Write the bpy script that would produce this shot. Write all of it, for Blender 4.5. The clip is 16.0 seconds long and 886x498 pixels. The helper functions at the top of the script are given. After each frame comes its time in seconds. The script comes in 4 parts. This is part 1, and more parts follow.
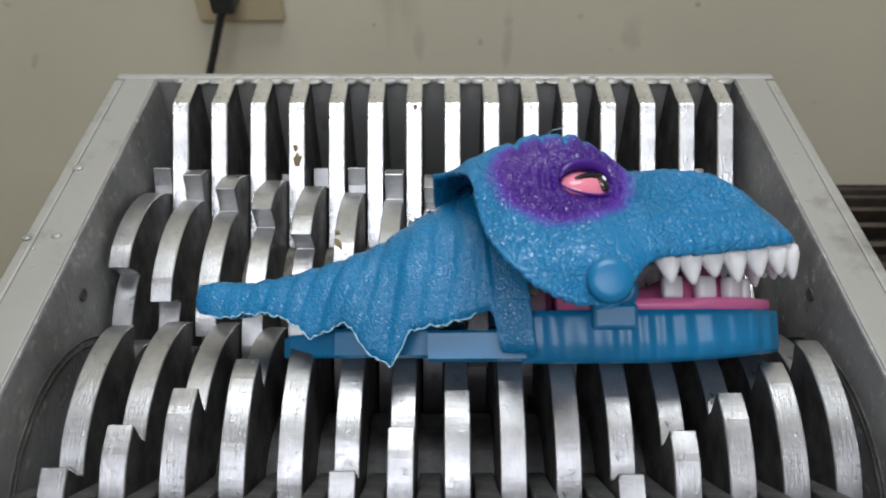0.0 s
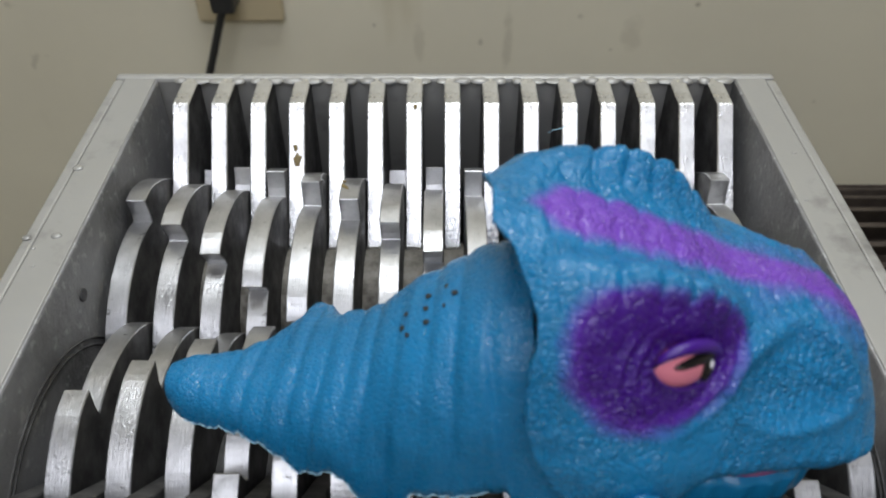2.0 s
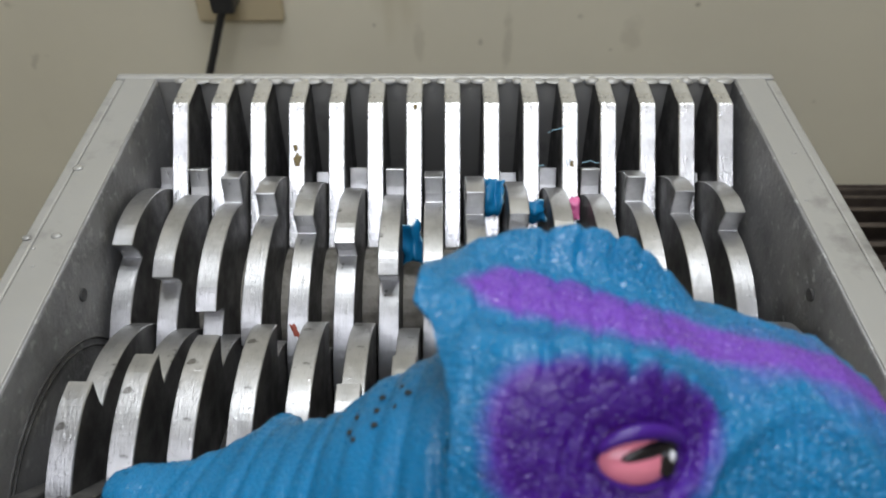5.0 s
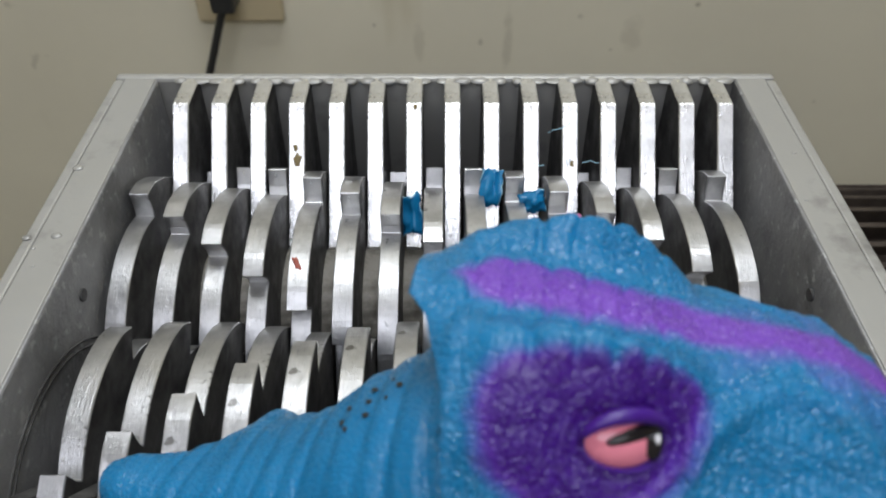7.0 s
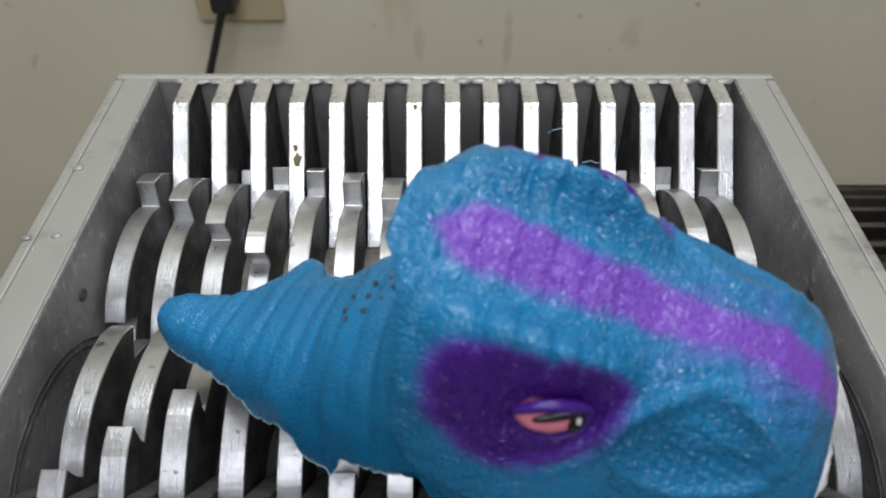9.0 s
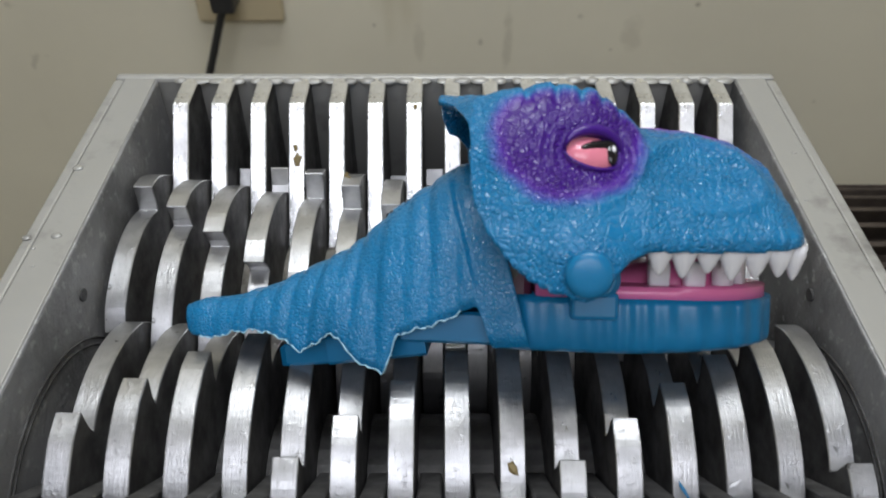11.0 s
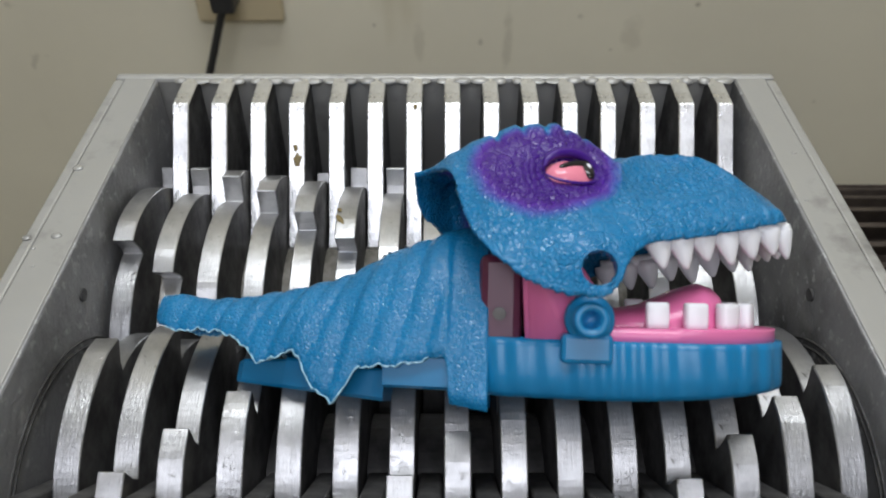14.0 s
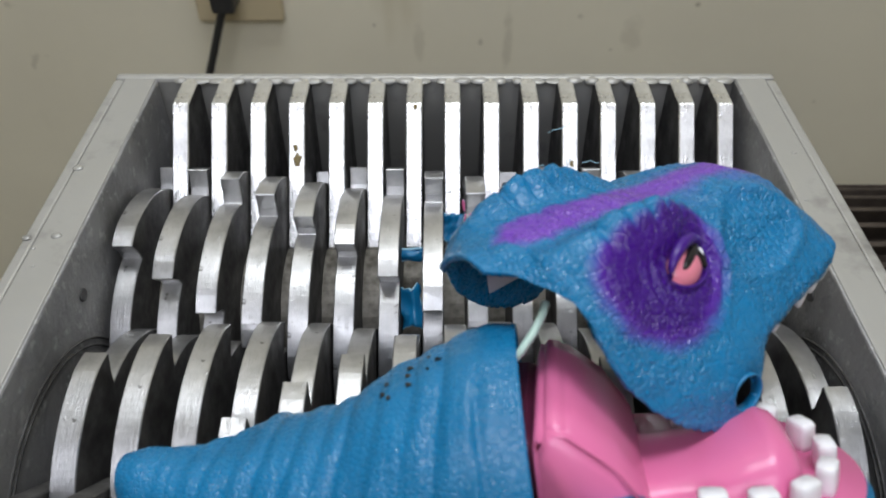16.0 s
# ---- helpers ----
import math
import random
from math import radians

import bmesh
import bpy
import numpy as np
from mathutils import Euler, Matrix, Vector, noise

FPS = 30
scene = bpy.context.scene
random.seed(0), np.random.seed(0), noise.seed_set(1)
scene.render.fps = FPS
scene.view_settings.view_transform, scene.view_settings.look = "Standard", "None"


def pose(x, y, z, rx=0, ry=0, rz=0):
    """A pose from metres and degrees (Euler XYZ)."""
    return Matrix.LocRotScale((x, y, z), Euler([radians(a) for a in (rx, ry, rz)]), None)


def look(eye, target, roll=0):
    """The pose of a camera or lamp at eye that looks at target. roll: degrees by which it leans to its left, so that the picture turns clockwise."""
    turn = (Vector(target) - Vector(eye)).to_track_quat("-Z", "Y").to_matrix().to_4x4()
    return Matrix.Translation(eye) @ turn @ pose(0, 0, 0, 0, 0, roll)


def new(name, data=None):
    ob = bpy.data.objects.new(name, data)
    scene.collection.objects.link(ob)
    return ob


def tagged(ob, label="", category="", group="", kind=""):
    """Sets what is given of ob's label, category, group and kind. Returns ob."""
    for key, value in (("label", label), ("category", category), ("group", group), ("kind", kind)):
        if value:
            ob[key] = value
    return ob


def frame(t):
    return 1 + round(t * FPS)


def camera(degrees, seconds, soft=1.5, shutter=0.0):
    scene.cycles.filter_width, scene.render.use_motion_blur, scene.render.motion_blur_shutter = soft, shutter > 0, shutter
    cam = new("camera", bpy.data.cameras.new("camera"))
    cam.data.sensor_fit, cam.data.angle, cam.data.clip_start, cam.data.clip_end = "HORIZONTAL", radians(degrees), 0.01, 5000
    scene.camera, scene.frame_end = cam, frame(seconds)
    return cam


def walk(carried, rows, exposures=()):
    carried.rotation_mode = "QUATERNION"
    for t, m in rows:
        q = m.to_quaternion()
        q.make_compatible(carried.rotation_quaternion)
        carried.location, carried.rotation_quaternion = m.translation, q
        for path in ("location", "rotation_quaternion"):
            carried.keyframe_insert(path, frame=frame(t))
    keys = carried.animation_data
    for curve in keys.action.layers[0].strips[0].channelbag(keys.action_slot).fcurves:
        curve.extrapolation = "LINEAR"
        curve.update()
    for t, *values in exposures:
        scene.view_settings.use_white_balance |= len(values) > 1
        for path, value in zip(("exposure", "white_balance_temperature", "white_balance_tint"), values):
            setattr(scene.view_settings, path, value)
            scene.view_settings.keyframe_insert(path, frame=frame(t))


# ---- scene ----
cam = camera(58.4, 16.0, soft=1.9)
cam.data.dof.use_dof, cam.data.dof.focus_distance, cam.data.dof.aperture_fstop = True, 0.345, 13.0
walk(cam, [(0.0, pose(0, 0, 1.161, 47.0, 0, 0)), (16.0, pose(0, 0, 1.161, 47.0, 0, 0))], exposures=[(0.0, 0.0), (16.0, 0.0)])

# ---- light ----
world = bpy.data.worlds.new("world")
scene.world = world
world.use_nodes = True
world.node_tree.nodes["Background"].inputs[0].default_value = (0.9, 0.95, 1.0, 1)
world.node_tree.nodes["Background"].inputs[1].default_value = 0.075


def area_lamp(name, m, sx, sy, watts, colour):
    data = bpy.data.lights.new(name, "AREA")
    data.shape, data.size, data.size_y, data.energy, data.color = "RECTANGLE", sx, sy, watts, colour
    ob = new(name, data)
    ob.matrix_world = m
    return ob


area_lamp("work_light", look((-0.06, -0.55, 1.85), (0, 0.24, 0.88)), 1.0, 0.55, 7.0, (0.935, 0.965, 1.09))
area_lamp("ceiling_tube_light", look((0.06, 0.42, 2.42), (0.06, 0.38, 0.0)), 0.9, 0.42, 14.5, (0.925, 0.97, 1.035))


# ---- materials ----
class Mat:
    def __init__(self, name, colour=(0.5, 0.5, 0.5), rough=0.5, metal=0.0, spec=0.5):
        self.m = bpy.data.materials.new(name)
        self.m.use_nodes = True
        self.n, self.l = self.m.node_tree.nodes, self.m.node_tree.links
        self.b = self.n["Principled BSDF"]
        self.b.inputs["Base Color"].default_value = (*colour, 1)
        self.b.inputs["Roughness"].default_value = rough
        self.b.inputs["Metallic"].default_value = metal
        self.b.inputs["Specular IOR Level"].default_value = spec
        self.co = self.n.new("ShaderNodeTexCoord")
        self.bump_out = None

    def coord(self, scale=(1, 1, 1)):
        mp = self.n.new("ShaderNodeMapping")
        mp.inputs["Scale"].default_value = scale
        self.l.new(self.co.outputs["Object"], mp.inputs["Vector"])
        return mp.outputs[0]

    def noise(self, scale, detail=4, stretch=(1, 1, 1), rough=0.6):
        t = self.n.new("ShaderNodeTexNoise")
        t.inputs["Scale"].default_value, t.inputs["Detail"].default_value = scale, detail
        t.inputs["Roughness"].default_value = rough
        self.l.new(self.coord(stretch), t.inputs["Vector"])
        return t.outputs["Fac"]

    def voronoi(self, scale, stretch=(1, 1, 1), feature="DISTANCE_TO_EDGE"):
        t = self.n.new("ShaderNodeTexVoronoi")
        t.feature = feature
        t.inputs["Scale"].default_value = scale
        self.l.new(self.coord(stretch), t.inputs["Vector"])
        return t.outputs["Distance"]

    def ramp(self, fac, lo, hi, a=0.0, b=1.0):
        t = self.n.new("ShaderNodeMapRange")
        t.inputs[1].default_value, t.inputs[2].default_value = lo, hi
        t.inputs[3].default_value, t.inputs[4].default_value = a, b
        self.l.new(fac, t.inputs[0])
        return t.outputs[0]

    def math(self, op, a, b=0.0, c=0.0):
        t = self.n.new("ShaderNodeMath")
        t.operation = op
        for k, v in enumerate((a, b, c)):
            if isinstance(v, (int, float)):
                t.inputs[k].default_value = v
            else:
                self.l.new(v, t.inputs[k])
        return t.outputs[0]

    def xyz(self):
        t = self.n.new("ShaderNodeSeparateXYZ")
        self.l.new(self.co.outputs["Object"], t.inputs[0])
        return t.outputs

    def mix(self, fac, a, b):
        t = self.n.new("ShaderNodeMix")
        t.data_type = "RGBA"
        if isinstance(fac, (int, float)):
            t.inputs[0].default_value = fac
        else:
            self.l.new(fac, t.inputs[0])
        for k, v in ((6, a), (7, b)):
            if isinstance(v, tuple):
                t.inputs[k].default_value = (*v, 1)
            else:
                self.l.new(v, t.inputs[k])
        return t.outputs[2]

    def colour(self, out):
        self.l.new(out, self.b.inputs["Base Color"])

    def rough(self, out):
        self.l.new(out, self.b.inputs["Roughness"])

    def bump(self, h, strength, dist):
        t = self.n.new("ShaderNodeBump")
        t.inputs["Strength"].default_value, t.inputs["Distance"].default_value = strength, dist
        self.l.new(h, t.inputs["Height"])
        if self.bump_out is not None:
            self.l.new(self.bump_out, t.inputs["Normal"])
        self.bump_out = t.outputs[0]
        self.l.new(self.bump_out, self.b.inputs["Normal"])
        return self


def steel(name, base, rough, scratch=(1, 1, 1), blotch=0.7):
    m = Mat(name, base, rough, 0.9)
    big, fine = m.noise(60, 3), m.noise(420, 4, scratch)
    soft = tuple(c * blotch for c in base)
    c = m.mix(m.ramp(m.noise(70, 5), 0.42, 0.72), base, soft)
    c = m.mix(m.ramp(m.noise(520, 3, scratch), 0.6, 0.72, 0.0, 0.35), c, tuple(q * 0.4 for q in base))
    # sparse nicks and smears of dirt
    m.colour(m.mix(m.ramp(m.noise(150, 4), 0.66, 0.71, 0.0, 0.75), c, (0.1, 0.095, 0.085)))
    m.rough(m.math("ADD", m.ramp(big, 0.3, 0.7, rough - 0.05, rough + 0.08), m.ramp(fine, 0.3, 0.7, -0.05, 0.05)))
    m.bump(fine, 0.34, 0.0004).bump(m.noise(110, 5), 0.22, 0.001).bump(m.ramp(m.noise(330, 4), 0.6, 0.7), 0.25, 0.0005)
    return m.m


STEEL = steel("worn_steel", (0.50, 0.50, 0.50), 0.35, (4.0, 0.3, 0.3))
FINGER = steel("finger_steel", (0.76, 0.76, 0.75), 0.28, (3, 0.5, 0.5), 0.68)
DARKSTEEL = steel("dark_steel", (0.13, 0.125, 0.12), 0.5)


# dark steel: grime, plus the shade between the cutters put into the colour
def grime_shade():
    m = Mat("dirty_shaded_steel", (0.09, 0.087, 0.083), 0.5, 0.35)
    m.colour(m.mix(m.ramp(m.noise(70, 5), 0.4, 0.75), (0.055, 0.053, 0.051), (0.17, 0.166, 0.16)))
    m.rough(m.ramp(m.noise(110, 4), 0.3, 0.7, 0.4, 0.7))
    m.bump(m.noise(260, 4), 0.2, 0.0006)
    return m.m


GRIME_SHADE = grime_shade()


def paint():
    m = Mat("silver_paint", (0.36, 0.355, 0.33), 0.42, 0.35)
    m.colour(m.mix(m.ramp(m.noise(40, 6), 0.55, 0.75), (0.38, 0.375, 0.35), (0.22, 0.215, 0.2)))
    m.rough(m.ramp(m.noise(25, 4), 0.3, 0.7, 0.34, 0.55))
    m.bump(m.noise(500, 3), 0.15, 0.0005).bump(m.noise(30, 3), 0.1, 0.002)
    return m.m


def grimy_paint():
    m = Mat("grimy_paint", (0.3, 0.3, 0.29), 0.45, 0.3)
    spots = m.ramp(m.noise(180, 5), 0.58, 0.66)
    patches = m.ramp(m.noise(22, 5), 0.45, 0.7)
    c = m.mix(patches, (0.32, 0.317, 0.313), (0.13, 0.128, 0.124))
    m.colour(m.mix(spots, c, (0.45, 0.45, 0.44)))
    m.rough(m.ramp(m.noise(60, 4), 0.3, 0.7, 0.35, 0.65))
    m.bump(m.noise(320, 5), 0.6, 0.0012).bump(m.noise(60, 4), 0.4, 0.002)
    return m.m


PAINT, GRIMY = paint(), grimy_paint()


WALL_STAINS = [(-0.026, 0.7343, 0.007, 0.0246, 0.16), (0.0706, 0.7343, 0.0065, 0.0411, 0.2), (0.2054, 0.743, 0.0128, 0.0219, 0.16), (-0.0744, 0.7544, 0.0024, 0.0038, 0.52), (0.2704, 0.7777, 0.0038, 0.0031, 0.59), (0.0409, 0.7349, 0.0034, 0.0044, 0.39), (0.1846, 0.7253, 0.003, 0.0022, 0.35), (0.4305, 0.6585, 0.0026, 0.0026, 0.35)]


def plaster():
    m = Mat("beige_wall_paint", (0.5, 0.46, 0.36), 0.6)
    a = m.mix(m.ramp(m.noise(3, 5), 0.35, 0.7), (0.78, 0.735, 0.59), (0.71, 0.665, 0.53))
    a = m.mix(m.ramp(m.noise(9, 3, (1, 1, 0.25)), 0.62, 0.78, 0.0, 0.5), a, (0.4, 0.33, 0.17))
    a = m.mix(m.ramp(m.noise(26, 2), 0.72, 0.76, 0.0, 0.25), a, (0.2, 0.17, 0.12))
    # brown drips and specks on the wall behind the shredder: place, half width, half height, strength
    x, y, z = m.xyz()
    for cx, cz, rx, rz, k in WALL_STAINS:
        u = m.math("DIVIDE", m.math("SUBTRACT", x, cx), rx)
        v = m.math("DIVIDE", m.math("SUBTRACT", z, cz), rz)
        q = m.math("ADD", m.math("MULTIPLY", u, u), m.math("MULTIPLY", v, v))
        q = m.math("ADD", q, m.ramp(m.noise(70, 4), 0.3, 0.7, -0.5, 0.5))
        a = m.mix(m.ramp(q, 0.2, 1.1, k, 0.0), a, (0.20, 0.165, 0.10))
    m.colour(a)
    m.bump(m.noise(60, 5), 0.1, 0.003)
    return m.m


WALL = plaster()
def dusty():
    m = Mat("dusty_steel", (0.3, 0.28, 0.24), 0.6, 0.3)
    m.colour(m.mix(m.ramp(m.noise(90, 5), 0.4, 0.65), (0.32, 0.3, 0.26), (0.1, 0.09, 0.07)))
    m.bump(m.noise(200, 4), 0.3, 0.001)
    return m.m


DUSTY = dusty()
RUSTY = steel("brown_dirty_iron", (0.1, 0.082, 0.068), 0.6)
CONCRETE = Mat("concrete", (0.3, 0.29, 0.27), 0.8).m
WHITEPAINT = Mat("white_ceiling_paint", (0.75, 0.74, 0.7), 0.7).m
SOCKET = Mat("yellowed_plastic", (0.5, 0.42, 0.27), 0.4).m
BLACKRUBBER = Mat("black_rubber", (0.02, 0.02, 0.02), 0.45).m
LAMPGLASS = Mat("lit_diffuser", (0.8, 0.8, 0.8), 0.5)
LAMPGLASS.b.inputs["Emission Color"].default_value = (1, 0.98, 0.95, 1)
LAMPGLASS.b.inputs["Emission Strength"].default_value = 3.0
LAMPGLASS = LAMPGLASS.m
BLUE, PURPLE, DEEP = (0.006, 0.18, 0.34), (0.17, 0.06, 0.45), (0.045, 0.005, 0.19)


def skin(name, ribs):
    m = Mat(name, BLUE, 0.34, 0.0, 0.5)
    small = m.noise(520, 3)
    m.rough(m.ramp(small, 0.3, 0.7, 0.20, 0.37))
    # large cracked scales, in patches, over fine pebbling
    wide = m.ramp(m.voronoi(215 if not ribs else 370, (1, 1, 1) if not ribs else (1.25, 0.9, 0.9)), 0.0, 0.10)
    fine = m.ramp(m.voronoi(560 if not ribs else 620), 0.0, 0.22)
    where = m.ramp(m.noise(40, 3), 0.36, 0.62)
    if ribs:
        where = m.math("MULTIPLY", where, m.ramp(m.xyz()[0], -0.075, -0.012, 0.25, 1.0))
    m.bump(m.math("MULTIPLY", wide, m.ramp(m.noise(45, 3), 0.3, 0.6, 0.4, 1.0)) if not ribs else m.math("MULTIPLY", wide, where), 0.36 if not ribs else 0.2, 0.0009)
    m.bump(m.math("MULTIPLY", fine, m.math("SUBTRACT", 1.15, where)), 0.6 if not ribs else 0.34, 0.0007).bump(small, 0.12, 0.0005)
    base = m.mix(m.ramp(m.noise(25, 4), 0.3, 0.7), (0.0055, 0.155, 0.340), (0.0075, 0.188, 0.410))
    return m, base


def head_skin():
    m, base = skin("scaly_head_plastic", False)
    x, y, z = m.xyz()
    ay = m.math("ABSOLUTE", y)
    wob = m.ramp(m.noise(60, 3), 0.3, 0.7, -0.25, 0.25)
    # dark purple patch round each eye, sprayed with a soft violet fringe
    ex = m.math("DIVIDE", m.math("SUBTRACT", x, EYE[0] - 0.008), 0.0255)
    ez = m.math("DIVIDE", m.math("SUBTRACT", z, EYE[2] + 0.004), 0.0190)
    rr = m.math("SQRT", m.math("ADD", m.math("MULTIPLY", ex, ex), m.math("MULTIPLY", ez, ez)))
    rr = m.math("ADD", rr, m.math("MULTIPLY", wob, 0.3))
    inner = m.ramp(x, 0.030, 0.050, 0.0262, 0.0205)
    side = m.ramp(m.math("SUBTRACT", ay, inner), 0.0, 0.0026)
    fringe = m.math("MULTIPLY", m.ramp(rr, 0.88, 1.12, 1.0, 0.0), side)
    core = m.math("MULTIPLY", m.ramp(rr, 0.78, 0.98, 1.0, 0.0), side)
    # violet band along the back of the head, wider on the crown
    reach = m.ramp(x, 0.0, 0.06, 0.0105, 0.0055)
    edge = m.math("SUBTRACT", m.math("ADD", ay, m.math("MULTIPLY", wob, 0.009)), reach)
    band = m.ramp(edge, -0.0022, 0.0024, 1.0, 0.0)
    band = m.math("MULTIPLY", band, m.ramp(m.math("SUBTRACT", x, m.math("MULTIPLY", ay, 0.9)), -0.0105, -0.0045))
    # faint violet overspray on the snout between band and flank
    haze = m.math("MULTIPLY", m.ramp(ay, 0.020, 0.008, 0.0, 0.45), m.math("MULTIPLY", m.ramp(x, 0.045, 0.06), m.ramp(m.noise(90, 3), 0.4, 0.7)))
    c = m.mix(haze, base, PURPLE)
    c = m.mix(band, c, PURPLE)
    c = m.mix(fringe, c, (0.10, 0.025, 0.36))
    c = m.mix(core, c, DEEP)
    m.colour(c)
    return m.m


EYE = (0.0350, -0.0322, 0.0690)
HEADSKIN = head_skin()


def sleeve_skin():
    m, base = skin("wrinkled_sleeve_plastic", True)
    m.colour(base)
    m.bump(m.noise(70, 4, (3.2, 0.7, 0.7)), 0.25, 0.0014)
    return m.m


SLEEVE = sleeve_skin()


def blue_plain():
    m = Mat("blue_plastic", BLUE, 0.32)
    m.colour(m.mix(m.ramp(m.noise(25, 4), 0.3, 0.7), (0.005, 0.150, 0.325), (0.007, 0.183, 0.39)))
    m.bump(m.noise(300, 3), 0.1, 0.0006)
    return m.m


BLUEP = blue_plain()
TORN = Mat("torn_plastic_edge", (0.34, 0.58, 0.70), 0.5).m
PINK = Mat("pink_plastic", (0.72, 0.17, 0.36), 0.25).m
DEEPSKIN = Mat("deep_purple_plastic", (0.05, 0.008, 0.2), 0.3).m
PINKEYE = Mat("pink_eye_plastic", (0.78, 0.24, 0.32), 0.12).m
BLACK = Mat("black_gloss", (0.012, 0.01, 0.012), 0.1).m
DARKRED = Mat("dark_mouth_plastic", (0.09, 0.015, 0.04), 0.4).m
TOOTH = Mat("white_plastic", (0.8, 0.8, 0.82), 0.3).m
WIRE = Mat("pale_green_sleeving", (0.5, 0.68, 0.6), 0.4).m
REDRUST = Mat("red_smear", (0.32, 0.07, 0.045), 0.6).m
OCHRE = Mat("ochre_smear", (0.2, 0.15, 0.06), 0.6).m
LINER = Mat("pale_liner_plastic", (0.5, 0.5, 0.56), 0.4).m


# ---- mesh helpers ----
def part(name, bm, material, parent=None, label="", smooth=False, rim=None, flank=None):
    me = bpy.data.meshes.new(name)
    bmesh.ops.recalc_face_normals(bm, faces=bm.faces)
    for fc in bm.faces:
        fc.smooth = smooth
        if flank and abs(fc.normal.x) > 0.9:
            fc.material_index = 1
    bm.to_mesh(me)
    bm.free()
    me.materials.append(material)
    if rim or flank:
        me.materials.append(rim or flank)
    ob = new(name, me)
    if parent:
        ob.parent = parent
    if label:
        tagged(ob, label)
    return ob


def box_bm(x0, x1, y0, y1, z0, z1, bevel=0.0, bm=None, seg=2):
    bm = bm or bmesh.new()
    r = bmesh.ops.create_cube(bm, size=1)
    bmesh.ops.scale(bm, vec=(x1 - x0, y1 - y0, z1 - z0), verts=r["verts"])
    bmesh.ops.translate(bm, vec=((x0 + x1) / 2, (y0 + y1) / 2, (z0 + z1) / 2), verts=r["verts"])
    if bevel:
        es = list({e for v in r["verts"] for e in v.link_edges})
        bmesh.ops.bevel(bm, geom=es, offset=bevel, segments=seg, affect="EDGES", profile=0.5)
    return bm


def prism_bm(outline, x0, x1, bevel=0.0):
    """A (y, z) outline pushed along x."""
    bm = bmesh.new()
    a = [bm.verts.new((x0, y, z)) for y, z in outline]
    b = [bm.verts.new((x1, y, z)) for y, z in outline]
    bm.faces.new(a)
    bm.faces.new(b[::-1])
    n = len(outline)
    for i in range(n):
        j = (i + 1) % n
        bm.faces.new((a[i], b[i], b[j], a[j]))
    bmesh.ops.recalc_face_normals(bm, faces=bm.faces)
    if bevel:
        bmesh.ops.bevel(bm, geom=[e for e in bm.edges if e.is_manifold and e.calc_face_angle(0) > 0.6], offset=bevel, segments=1, affect="EDGES")
    return bm


def tube_bm(pts, rad, n=8):
    bm = bmesh.new()
    rings = []
    for k, p in enumerate(pts):
        p = Vector(p)
        d = (Vector(pts[min(k + 1, len(pts) - 1)]) - Vector(pts[max(k - 1, 0)])).normalized()
        s = d.cross(Vector((0.31, 0.17, 0.93))).normalized()
        u = d.cross(s)
        r = rad[k] if isinstance(rad, (list, tuple)) else rad
        rings.append([bm.verts.new(p + (s * math.cos(2 * math.pi * i / n) + u * math.sin(2 * math.pi * i / n)) * r) for i in range(n)])
    for a, b in zip(rings, rings[1:]):
        for i in range(n):
            bm.faces.new((a[i], a[(i + 1) % n], b[(i + 1) % n], b[i]))
    bm.faces.new(rings[0][::-1])
    bm.faces.new(rings[-1])
    return bm


def curve(table, x):
    xs, ys = zip(*table)
    return float(np.interp(x, xs, ys))


# ---- the room ----
def room():
    x0, x1, y0, y1, h = -1.9, 1.9, -1.6, 0.79, 2.5
    for name, b, mat, lab in (
            ("floor", (x0, x1, y0, y1, -0.1, 0), CONCRETE, "bare grey concrete workshop floor"),
            ("ceiling", (x0, x1, y0, y1, h, h + 0.1), WHITEPAINT, "plain white painted ceiling"),
            ("wall_back", (x0 - 0.1, x1 + 0.1, y1, y1 + 0.1, -0.1, h + 0.1), WALL, "stained beige painted wall behind the shredder"),
            ("wall_front", (x0 - 0.1, x1 + 0.1, y0 - 0.1, y0, -0.1, h + 0.1), WALL, "plain beige painted wall"),
            ("wall_left", (x0 - 0.1, x0, y0, y1, -0.1, h + 0.1), WALL, "plain beige painted wall"),
            ("wall_right", (x1, x1 + 0.1, y0, y1, -0.1, h + 0.1), WALL, "plain beige painted wall")):
        tagged(part(name, box_bm(*b), mat), lab, name.split("_")[0], kind="structure")


room()
SZ, YB, YF, R, RR = 0.850, 0.2884, 0.1785, 0.074, 0.0604
XB, XF, PITCH, TH = -0.1445, -0.1349, 0.02, 0.0094
RIM = 0.938
STEP = math.radians(12 - 0.166)


